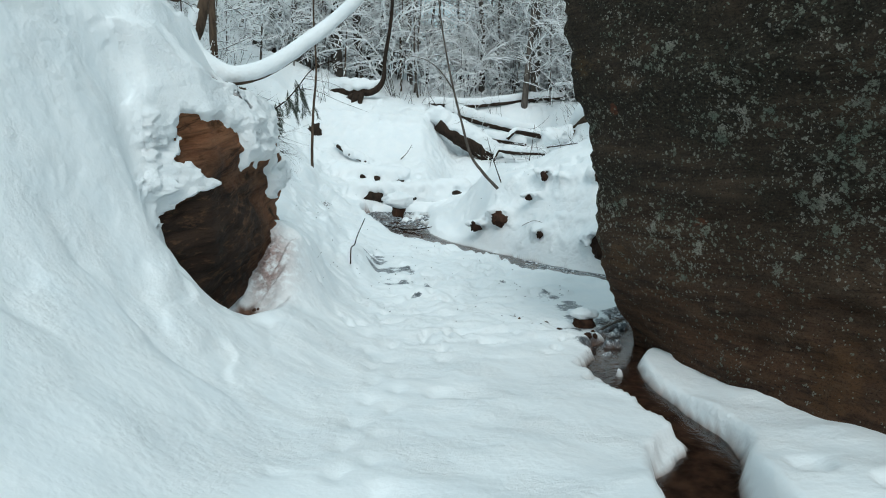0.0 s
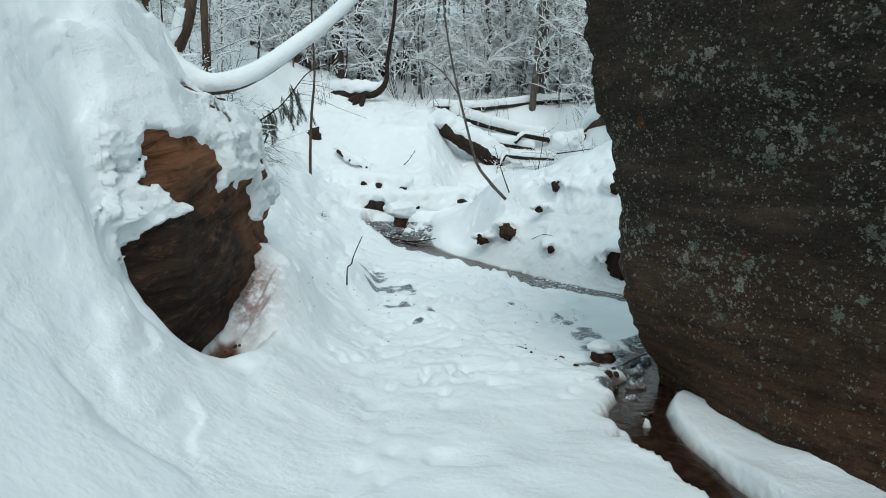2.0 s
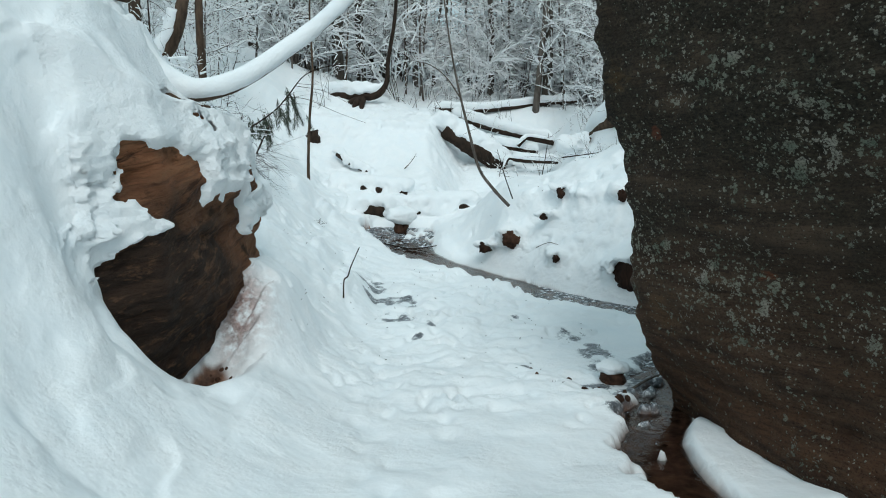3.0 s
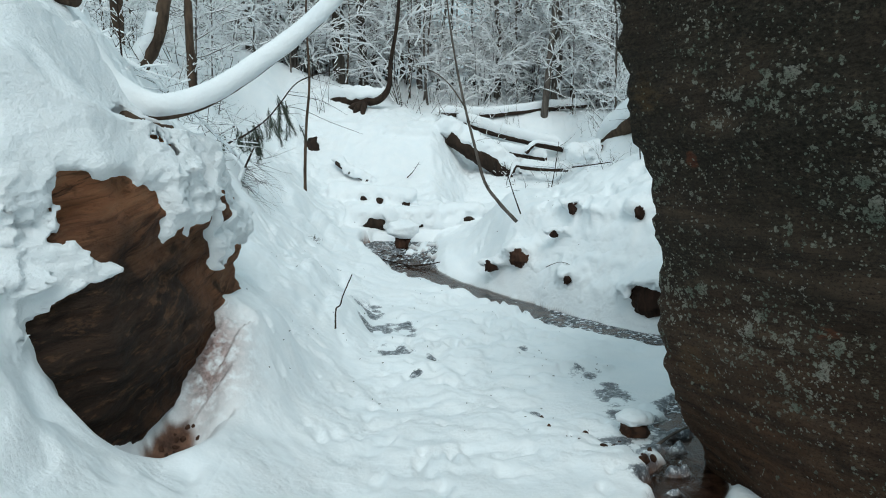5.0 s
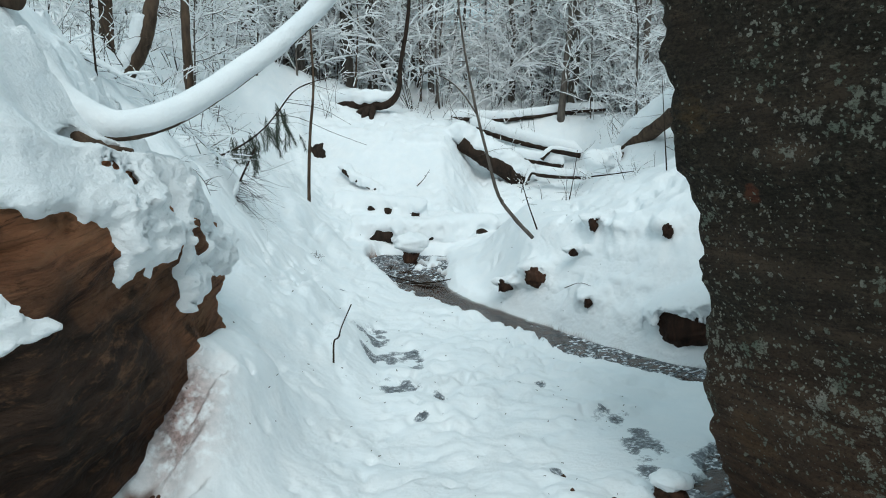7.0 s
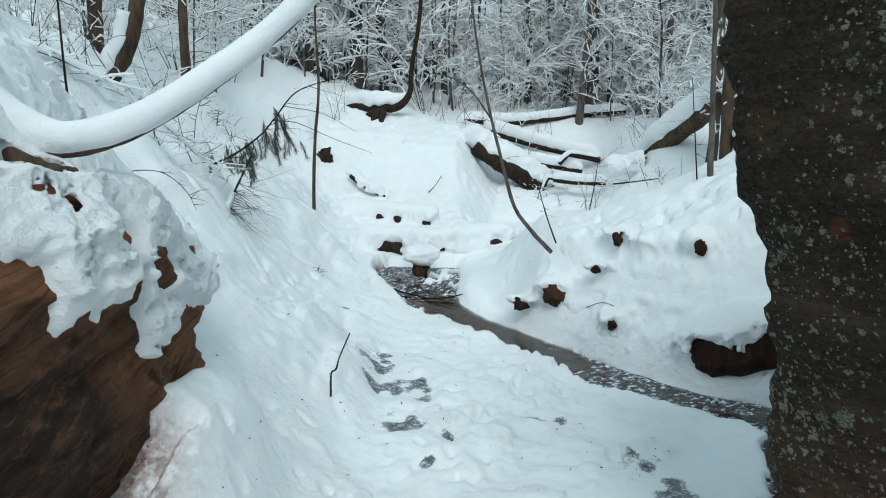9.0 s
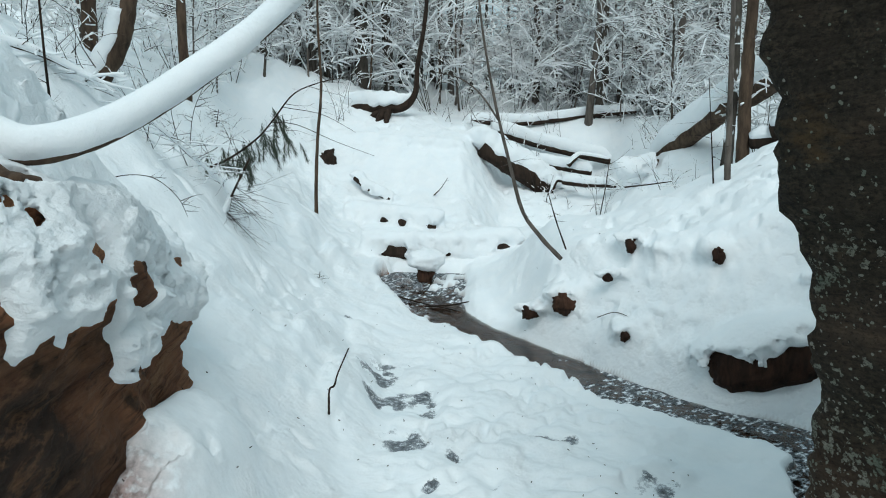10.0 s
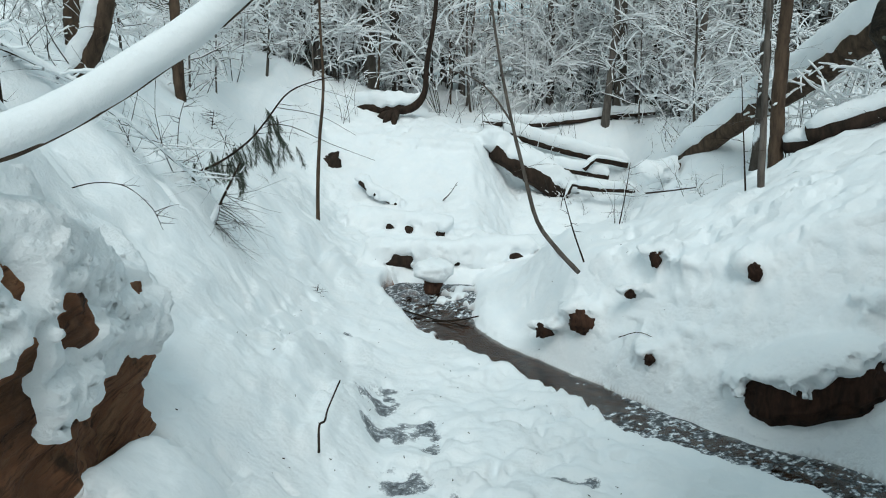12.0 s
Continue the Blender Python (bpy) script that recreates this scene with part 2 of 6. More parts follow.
def ground_material():
    m, nt, b = material("snowy_ground")
    wet = nt.nodes.new("ShaderNodeAttribute")
    wet.attribute_name = "wet"
    bed = nt.nodes.new("ShaderNodeAttribute")
    bed.attribute_name = "bed"
    dirt = nt.nodes.new("ShaderNodeAttribute")
    dirt.attribute_name = "dirt"
    fine, coarse, grain = place_noise(nt, 22, 3), place_noise(nt, 2.2, 4), place_noise(nt, 14, 6, (1, 1, 1), 0.7)
    snow = ramp(nt, coarse, [(0.3, (0.80, 0.845, 0.87)), (0.7, (0.86, 0.885, 0.895))])
    slush = ramp(nt, grain, [(0.35, (0.045, 0.05, 0.055)), (0.52, (0.16, 0.18, 0.20)), (0.66, (0.72, 0.76, 0.79))])
    sand = ramp(nt, place_noise(nt, 6, 6), [(0.3, (0.045, 0.024, 0.017)), (0.7, (0.24, 0.13, 0.085))])
    reddish = ramp(nt, grain, [(0.35, (0.11, 0.058, 0.045)), (0.62, (0.42, 0.31, 0.29))])
    edge = maths(nt, "ADD", wet.outputs["Fac"], maths(nt, "MULTIPLY", maths(nt, "MULTIPLY", maths(nt, "SUBTRACT", grain, 0.5), 1.4), maths(nt, "MINIMUM", maths(nt, "MULTIPLY", wet.outputs["Fac"], 3.0), 1.0)))
    wetness = nt.nodes.new("ShaderNodeMapRange")
    wetness.interpolation_type = "SMOOTHSTEP"
    wetness.inputs[1].default_value, wetness.inputs[2].default_value = 0.42, 0.62
    nt.links.new(edge, wetness.inputs[0])
    col = mixed(nt, wetness.outputs[0], snow, slush)
    dirty = maths(nt, "MULTIPLY", dirt.outputs["Fac"], ramp(nt, place_noise(nt, 9, 5), [(0.30, (0, 0, 0)), (0.52, (1, 1, 1))]))
    col = mixed(nt, dirty, col, reddish)
    col = mixed(nt, bed.outputs["Fac"], col, sand)
    nt.links.new(col, b.inputs["Base Color"])
    rough = maths(nt, "SUBTRACT", 0.85, maths(nt, "MULTIPLY", wetness.outputs[0], 0.5))
    nt.links.new(rough, b.inputs["Roughness"])
    b.inputs["Specular IOR Level"].default_value = 0.25
    clod = place_noise(nt, 7.5, 4)
    crumbs = maths(nt, "MULTIPLY", place_noise(nt, 13, 7, (1, 1, 1), 0.66), ramp(nt, place_noise(nt, 1.1, 4), [(0.42, (0.03, 0.03, 0.03)), (0.62, (1, 1, 1))]))
    fine = maths(nt, "ADD", maths(nt, "MULTIPLY", fine, 0.4), maths(nt, "MULTIPLY", crumbs, 4.5))
    bumped(nt, b, maths(nt, "ADD", maths(nt, "MULTIPLY", fine, 0.30), maths(nt, "MULTIPLY", clod, 0.5)), 0.62, 0.04)
    return m


def boulder_material():
    """Dark weathered sandstone with grey-green crust lichen, redder towards its eroded foot."""
    m, nt, b = material("lichened_sandstone")
    g = nt.nodes.new("ShaderNodeNewGeometry")
    xyz = nt.nodes.new("ShaderNodeSeparateXYZ")
    nt.links.new(g.outputs["Position"], xyz.inputs[0])
    strata = place_noise(nt, 1.1, 6, (0.6, 0.6, 5.0), 0.6)
    blot = place_noise(nt, 1.3, 5)
    fine = place_noise(nt, 22, 6, (1, 1, 1.6), 0.65)
    base = ramp(nt, strata, [(0.3, (0.022, 0.016, 0.011)), (0.5, (0.060, 0.042, 0.029)), (0.7, (0.120, 0.080, 0.053))])
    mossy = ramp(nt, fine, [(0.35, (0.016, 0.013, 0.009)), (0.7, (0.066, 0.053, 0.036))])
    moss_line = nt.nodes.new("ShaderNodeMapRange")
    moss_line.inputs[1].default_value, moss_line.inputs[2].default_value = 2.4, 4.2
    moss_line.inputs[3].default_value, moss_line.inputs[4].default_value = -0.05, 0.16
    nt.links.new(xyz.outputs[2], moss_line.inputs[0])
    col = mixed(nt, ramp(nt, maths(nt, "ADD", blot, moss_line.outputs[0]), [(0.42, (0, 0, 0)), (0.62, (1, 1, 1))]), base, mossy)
    low = nt.nodes.new("ShaderNodeMapRange")
    low.inputs[1].default_value, low.inputs[2].default_value = 2.3, 0.4
    nt.links.new(maths(nt, "ADD", xyz.outputs[2], maths(nt, "MULTIPLY", maths(nt, "SUBTRACT", strata, 0.5), 1.6)), low.inputs[0])
    red = ramp(nt, place_noise(nt, 2.2, 6, (0.5, 0.5, 3.5)), [(0.3, (0.045, 0.023, 0.014)), (0.7, (0.17, 0.085, 0.046))])
    col = mixed(nt, maths(nt, "MULTIPLY", low.outputs[0], 0.92), col, red)
    # places where the crust has flaked off, ochre and rust
    for (sx, sy, sz), size, tint in (((1.92, 9.7, 3.71), 0.17, (0.22, 0.125, 0.035)), ((1.95, 9.6, 3.9), 0.25, (0.10, 0.062, 0.028)), ((3.15, 8.6, 1.93), 0.16, (0.16, 0.055, 0.025)), ((2.12, 9.3, 3.32), 0.07, (0.16, 0.05, 0.025)),
                                     ((4.2, 6.2, 3.3), 0.25, (0.17, 0.07, 0.03)), ((2.25, 9.6, 1.3), 0.3, (0.13, 0.075, 0.04)), ((3.9, 6.9, 0.6), 0.35, (0.13, 0.065, 0.03))):
        far = nt.nodes.new("ShaderNodeVectorMath")
        far.operation = "DISTANCE"
        far.inputs[1].default_value = (sx, sy, sz)
        nt.links.new(g.outputs["Position"], far.inputs[0])
        flake = nt.nodes.new("ShaderNodeMapRange")
        flake.inputs[1].default_value, flake.inputs[2].default_value = size * 1.15, size * 0.75
        nt.links.new(maths(nt, "ADD", far.outputs["Value"], maths(nt, "MULTIPLY", maths(nt, "SUBTRACT", place_noise(nt, 5, 5, (1, 1, 2.5)), 0.5), size * 2.2)), flake.inputs[0])
        col = mixed(nt, maths(nt, "MULTIPLY", flake.outputs[0], 0.75), col, tint)
    # mottled grain: dark pores, thin beds and paler scuffs
    grain = place_noise(nt, 34, 8, (1, 1, 1.6), 0.75)
    beds = place_noise(nt, 5.0, 7, (0.5, 0.5, 7.0), 0.68, (0.10, 0.06, 0))
    mottle = place_noise(nt, 6, 7, (1, 1, 2.2), 0.7)
    col = mixed(nt, ramp(nt, beds, [(0.34, (0.5, 0.5, 0.5)), (0.48, (0, 0, 0))]), col, (0.007, 0.005, 0.004))
    col = mixed(nt, ramp(nt, grain, [(0.36, (0.7, 0.7, 0.7)), (0.48, (0, 0, 0))]), col, (0.006, 0.004, 0.003))
    col = mixed(nt, ramp(nt, maths(nt, "MULTIPLY", maths(nt, "ADD", grain, mottle), 0.5), [(0.52, (0, 0, 0)), (0.66, (0.6, 0.6, 0.6))]), col, (0.135, 0.098, 0.066))
    # crust lichen: broken rosettes in colonies, flakes round them, loose flecks everywhere
    colony = place_noise(nt, 0.95, 6, (1, 1, 1.25), 0.6)
    band = nt.nodes.new("ShaderNodeMapRange")
    band.inputs[1].default_value, band.inputs[2].default_value = 0.3, 1.5
    band.inputs[3].default_value, band.inputs[4].default_value = -0.14, 0.02
    nt.links.new(xyz.outputs[2], band.inputs[0])
    high = nt.nodes.new("ShaderNodeMapRange")
    high.inputs[1].default_value, high.inputs[2].default_value = 3.0, 4.2
    high.inputs[3].default_value, high.inputs[4].default_value = 0.0, -0.09
    nt.links.new(xyz.outputs[2], high.inputs[0])
    dense = maths(nt, "ADD", maths(nt, "ADD", colony, band.outputs[0]), high.outputs[0])
    tone = place_noise(nt, 3.0, 4)
    lichen = ramp(nt, tone, [(0.36, (0.155, 0.19, 0.145)), (0.50, (0.25, 0.26, 0.205)), (0.66, (0.36, 0.345, 0.29))])
    wn = nt.nodes.new("ShaderNodeTexNoise")
    wn.inputs["Scale"].default_value, wn.inputs["Detail"].default_value = 26, 6
    nt.links.new(g.outputs["Position"], wn.inputs["Vector"])
    for scale, warp_by, lo, hi, least, most, reach in ((7.5, 0.16, 0.50, 0.62, 0.0, 0.85, 0.60), (18.0, 0.085, 0.40, 0.58, 0.06, 0.85, 0.52), (34.0, 0.035, 0.38, 0.58, 0.12, 0.6, 0.42)):
        warp = nt.nodes.new("ShaderNodeVectorMath")
        warp.operation = "MULTIPLY_ADD"
        warp.inputs[1].default_value = (warp_by, warp_by, warp_by)
        nt.links.new(wn.outputs["Color"], warp.inputs[0])
        nt.links.new(g.outputs["Position"], warp.inputs[2])
        vor = nt.nodes.new("ShaderNodeTexVoronoi")
        vor.inputs["Scale"].default_value = scale
        nt.links.new(warp.outputs[0], vor.inputs["Vector"])
        sep = nt.nodes.new("ShaderNodeSeparateColor")
        nt.links.new(vor.outputs["Color"], sep.inputs[0])
        share = nt.nodes.new("ShaderNodeMapRange")
        share.inputs[1].default_value, share.inputs[2].default_value = lo, hi
        share.inputs[3].default_value, share.inputs[4].default_value = least, most
        nt.links.new(dense, share.inputs[0])
        grows = maths(nt, "LESS_THAN", sep.outputs[0], share.outputs[0])
        size = maths(nt, "MULTIPLY", maths(nt, "ADD", maths(nt, "MULTIPLY", sep.outputs[1], 0.75), 0.25), reach)
        spot = nt.nodes.new("ShaderNodeMapRange")
        spot.inputs[1].default_value, spot.inputs[2].default_value = 0.0, 0.07
        nt.links.new(maths(nt, "SUBTRACT", size, vor.outputs["Distance"]), spot.inputs[0])
        broken = ramp(nt, grain, [(0.42, (0.15, 0.15, 0.15)), (0.52, (1, 1, 1))]) if scale < 30 else 1.0
        col = mixed(nt, maths(nt, "MULTIPLY", maths(nt, "MULTIPLY", grows, spot.outputs[0]), maths(nt, "MULTIPLY", broken, 0.88)), col, lichen)
    nt.links.new(col, b.inputs["Base Color"])
    b.inputs["Roughness"].default_value = 0.9
    b.inputs["Specular IOR Level"].default_value = 0.2
    bumped(nt, b, maths(nt, "ADD", maths(nt, "ADD", fine, maths(nt, "MULTIPLY", strata, 1.5)), maths(nt, "MULTIPLY", place_noise(nt, 5, 7, (1, 1, 2.2), 0.65), 2.4)), 1.0, 0.085)
    return m


def outcrop_material():
    """Warm layered sandstone: orange freshly broken beds over darker rock, darkest low at the near end."""
    m, nt, b = material("red_sandstone")
    g = nt.nodes.new("ShaderNodeNewGeometry")
    xyz = nt.nodes.new("ShaderNodeSeparateXYZ")
    nt.links.new(g.outputs["Position"], xyz.inputs[0])
    beds = place_noise(nt, 1.5, 6, (0.5, 0.5, 4.2), 0.6, (-0.36, 0, 0))
    laminae = place_noise(nt, 4.5, 6, (0.35, 0.35, 7.0), 0.62, (-0.20, 0.05, 0))
    blot = place_noise(nt, 1.7, 5)
    fine = place_noise(nt, 24, 6, (1, 1, 2.0), 0.65)
    warm = ramp(nt, beds, [(0.3, (0.22, 0.088, 0.042)), (0.5, (0.36, 0.155, 0.075)), (0.72, (0.48, 0.235, 0.120))])
    dark_beds = ramp(nt, beds, [(0.3, (0.017, 0.011, 0.008)), (0.7, (0.085, 0.050, 0.033))])
    # orange takes over from the dark tone with height and towards the far end
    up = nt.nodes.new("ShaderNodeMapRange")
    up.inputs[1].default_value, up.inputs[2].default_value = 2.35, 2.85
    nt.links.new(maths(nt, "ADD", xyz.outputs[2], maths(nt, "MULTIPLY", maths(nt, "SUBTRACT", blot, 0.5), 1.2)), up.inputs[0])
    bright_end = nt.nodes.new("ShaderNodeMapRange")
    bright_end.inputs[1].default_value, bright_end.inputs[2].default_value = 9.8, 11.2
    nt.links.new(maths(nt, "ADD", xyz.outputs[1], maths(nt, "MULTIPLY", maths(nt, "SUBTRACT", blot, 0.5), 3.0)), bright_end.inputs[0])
    col = mixed(nt, maths(nt, "MAXIMUM", up.outputs[0], maths(nt, "MULTIPLY", bright_end.outputs[0], 0.85)), dark_beds, warm)
    moss = ramp(nt, place_noise(nt, 3.4, 5), [(0.60, (0, 0, 0)), (0.70, (1, 1, 1))])
    col = mixed(nt, maths(nt, "MULTIPLY", moss, 0.8), col, (0.022, 0.018, 0.010))
    lines = place_noise(nt, 2.2, 7, (0.45, 0.45, 4.6), 0.7, (-0.42, 0.1, 0))
    col = mixed(nt, ramp(nt, laminae, [(0.38, (0.45, 0.45, 0.45)), (0.48, (0, 0, 0))]), col, (0.05, 0.022, 0.012))
    col = mixed(nt, ramp(nt, lines, [(0.36, (0.7, 0.7, 0.7)), (0.43, (0, 0, 0))]), col, (0.016, 0.008, 0.005))
    rough = place_noise(nt, 7, 8, (0.8, 0.8, 1.6), 0.72)
    col = mixed(nt, ramp(nt, rough, [(0.34, (0.5, 0.5, 0.5)), (0.43, (0, 0, 0))]), col, (0.018, 0.010, 0.006))
    col = mixed(nt, ramp(nt, maths(nt, "MULTIPLY", maths(nt, "ADD", rough, lines), 0.5), [(0.52, (0, 0, 0)), (0.63, (0.75, 0.75, 0.75))]), col, (0.27, 0.14, 0.075))
    nt.links.new(col, b.inputs["Base Color"])
    b.inputs["Roughness"].default_value = 0.85
    b.inputs["Specular IOR Level"].default_value = 0.25
    bumped(nt, b, maths(nt, "ADD", maths(nt, "ADD", fine, maths(nt, "MULTIPLY", rough, 2.0)), maths(nt, "MULTIPLY", maths(nt, "ADD", maths(nt, "ADD", beds, lines), laminae), 1.3)), 1.0, 0.08)
    return m


def bark_material(name, dark, light, snowy=0.0):
    """Bark; snowy: how much wind-packed snow sticks to it."""
    m, nt, b = material(name)
    grain = place_noise(nt, 9, 6, (1, 1, 0.25), 0.65)
    col = ramp(nt, grain, [(0.3, dark), (0.7, light)])
    if snowy:
        patch = ramp(nt, place_noise(nt, 2.6, 5, (1, 1, 0.6)), [(0.60 - 0.12 * snowy, (0, 0, 0)), (0.66 - 0.12 * snowy, (1, 1, 1))])
        col = mixed(nt, patch, col, (0.82, 0.86, 0.88))
    nt.links.new(col, b.inputs["Base Color"])
    b.inputs["Roughness"].default_value = 0.9
    b.inputs["Specular IOR Level"].default_value = 0.2
    bumped(nt, b, grain, 0.8, 0.02)
    return m


def water_material():
    """Clear shallow water; where the slush attribute says so, half-frozen slush floats on it."""
    m, nt, b = material("stream_water")
    b.inputs["Base Color"].default_value = (0.36, 0.33, 0.31, 1)
    b.inputs["Roughness"].default_value = 0.05
    b.inputs["IOR"].default_value = 1.33
    b.inputs["Transmission Weight"].default_value = 1.0
    ripple = place_noise(nt, 10, 4, (1, 1, 1))
    bumped(nt, b, ripple, 0.35, 0.02)
    ice = nt.nodes.new("ShaderNodeBsdfPrincipled")
    ice.inputs["Roughness"].default_value = 0.6
    flecks = place_noise(nt, 9, 7, (1.6, 1, 1), 0.68, (0, 0, 0.75))
    nt.links.new(ramp(nt, flecks, [(0.46, (0.04, 0.045, 0.05)), (0.53, (0.22, 0.24, 0.26)), (0.60, (0.82, 0.85, 0.87))]), ice.inputs["Base Color"])
    bump = node(nt, "ShaderNodeBump", Strength=0.8, Distance=0.03)
    nt.links.new(flecks, bump.inputs["Height"])
    nt.links.new(bump.outputs[0], ice.inputs["Normal"])
    at = nt.nodes.new("ShaderNodeAttribute")
    at.attribute_name = "slush"
    cover = nt.nodes.new("ShaderNodeMapRange")
    cover.inputs[1].default_value, cover.inputs[2].default_value = 0.62, 0.68
    nt.links.new(maths(nt, "ADD", maths(nt, "MULTIPLY", at.outputs["Fac"], 0.30), maths(nt, "ADD", maths(nt, "MULTIPLY", flecks, 0.36), maths(nt, "MULTIPLY", place_noise(nt, 2.6, 4, (1.8, 1, 1), 0.55, (0, 0, 0.75)), 0.50))), cover.inputs[0])
    mix = nt.nodes.new("ShaderNodeMixShader")
    nt.links.new(cover.outputs[0], mix.inputs[0])
    nt.links.new(b.outputs[0], mix.inputs[1])
    nt.links.new(ice.outputs[0], mix.inputs[2])
    nt.links.new(mix.outputs[0], nt.nodes["Material Output"].inputs["Surface"])
    return m


GROUND = ground_material()
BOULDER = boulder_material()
OUTCROP = outcrop_material()
BARK = bark_material("grey_brown_bark", (0.05, 0.042, 0.036), (0.17, 0.145, 0.125))
BARK_SNOWY = bark_material("snow_plastered_bark", (0.035, 0.03, 0.025), (0.10, 0.085, 0.07), 0.3)
BARK_DARK = bark_material("dark_wet_bark", (0.010, 0.008, 0.006), (0.048, 0.030, 0.021))
BARK_BROWN = bark_material("rusty_brown_bark", (0.026, 0.018, 0.013), (0.115, 0.077, 0.052))
STONE = bark_material("damp_brown_stone", (0.018, 0.010, 0.007), (0.085, 0.042, 0.026))
STONE_DARK = bark_material("dark_brown_stone", (0.008, 0.005, 0.004), (0.05, 0.024, 0.015))
TWIG = bark_material("dark_twig", (0.02, 0.016, 0.013), (0.06, 0.05, 0.042))
WATER = water_material()
NEEDLE, _nt, _b = material("spruce_needles")
_b.inputs["Base Color"].default_value = (0.030, 0.046, 0.026, 1)
_b.inputs["Roughness"].default_value = 0.7

# ---- the lie of the land ----
STREAM = [(1.9, 3.0), (2.1, 5.6), (2.5, 6.6), (2.4, 7.4), (2.15, 8.4), (2.25, 9.3), (2.65, 10.4), (3.1, 11.6), (3.9, 13.2), (4.2, 14.6),
          (3.2, 15.5), (2.2, 16.4), (1.45, 17.4), (0.6, 18.4), (-0.2, 19.3), (-0.95, 20.3), (-1.35, 21.4), (-1.45, 22.3), (-1.9, 24.0), (-2.2, 28.0)]
STREAM_Z = [-0.06, -0.02, 0.0, 0.0, 0.0, 0.0, 0.0, 0.0, 0.01, 0.02, 0.03, 0.05, 0.09, 0.16, 0.26, 0.42, 0.62, 0.72, 0.82, 1.0]
STREAM_W = [0.3, 0.3, 0.26, 0.27, 0.32, 0.3, 0.3, 0.4, 0.45, 0.42, 0.42, 0.46, 0.42, 0.4, 0.36, 0.6, 0.95, 0.9, 0.2, 0.2]
LINE = spline([(x, y, z) for (x, y), z in zip(STREAM, STREAM_Z)], 120)
HALF = np.interp(np.linspace(0, 1, 120), np.linspace(0, 1, len(STREAM_W)), STREAM_W)


def stream_at(x, y):
    """Distance to the stream's midline, its level and half width there, and the side (positive: the far bank)."""
    best, level, half, side = np.full(x.shape, 1e9), 0 * x, 0 * x, 0 * x
    for k in range(len(LINE) - 1):
        ax, ay, az = LINE[k]
        bx, by, bz = LINE[k + 1]
        dx, dy = bx - ax, by - ay
        t = np.clip(((x - ax) * dx + (y - ay) * dy) / (dx * dx + dy * dy), 0, 1)
        d = np.hypot(x - ax - t * dx, y - ay - t * dy)
        near = d < best
        best = np.where(near, d, best)
        level = np.where(near, az + t * (bz - az), level)
        half = np.where(near, HALF[k], half)
        side = np.where(near, np.sign((x - ax) * dy - (y - ay) * dx), side)
    return best, level, half, side


def stream_edge(x, y, half, side):
    """Half width with its ragged edge; the far bank's foot is smoother."""
    near = np.where(side < 0, 1.0, 0.35)
    return half + near * (0.12 * vnoise(x / 0.33, y / 0.33, 51) + 0.07 * vnoise(x / 0.14, y / 0.14, 52) * (side < 0)) + 0.05 * vnoise(x / 0.8, y / 0.8, 53)


def lump(x, y, cx, cy, rx, ry, h):
    return h * np.exp(-((x - cx) / rx) ** 2 - ((y - cy) / ry) ** 2)


BANK_STONES = [(1.48, 18.36, 0.2), (0.86, 18.58, 0.11), (2.52, 18.02, 0.13), (3.6, 16.84, 0.13), (2.3, 17.24, 0.1), (2.95, 17.72, 0.06), (3.12, 17.62, 0.05), (2.12, 17.8, 0.08)]
PUDDLES = [(-1.5, 16.35, 0.3, 0.55), (-1.25, 15.5, 0.32, 0.45), (-1.45, 16.8, 0.16, 0.2), (-0.85, 15.6, 0.28, 0.32), (-0.72, 15.2, 0.14, 0.25), (-0.9, 14.3, 0.42, 0.34), (0.87, 14.5, 0.26, 0.14), (1.15, 14.45, 0.16, 0.14),
           (-0.2, 13.8, 0.14, 0.2), (0.15, 13.3, 0.12, 0.18), (2.2, 12.6, 0.3, 0.6), (1.95, 13.3, 0.26, 0.45), (2.4, 11.3, 0.35, 0.4), (1.9, 10.9, 0.3, 0.3),
           (-2.3, 18.3, 0.18, 0.16), (0.3, 16.0, 0.12, 0.08), (1.1, 11.6, 0.12, 0.1), (-0.5, 13.1, 0.12, 0.1), (2.1, 12.0, 0.25, 0.4)]


ISLANDS = [(-1.72, 21.75, 0.30, 0.16), (-0.82, 21.75, 0.34, 0.22), (-1.25, 21.35, 0.46, 0.14), (-0.72, 22.15, 0.4, 0.12), (-1.95, 22.1, 0.22, 0.14), (-0.45, 21.2, 0.22, 0.2), (-2.1, 21.2, 0.2, 0.2),
           (2.62, 10.8, 0.2, 0.09), (2.38, 10.25, 0.16, 0.10), (2.28, 9.75, 0.14, 0.07), (2.75, 11.3, 0.2, 0.1), (2.2, 8.9, 0.12, 0.06)]


def islands(x, y):
    """Ice and snow standing in the stream, 0..1."""
    wx, wy = x + 0.10 * vnoise(x / 0.16, y / 0.16, 71), y + 0.10 * vnoise(x / 0.16, y / 0.16, 73)
    out = 0 * x
    for cx, cy, rx, ry in ISLANDS:
        out = np.maximum(out, 1 - smooth(0.5, 1.1, np.hypot((wx - cx) / rx, (wy - cy) / ry)))
    return out


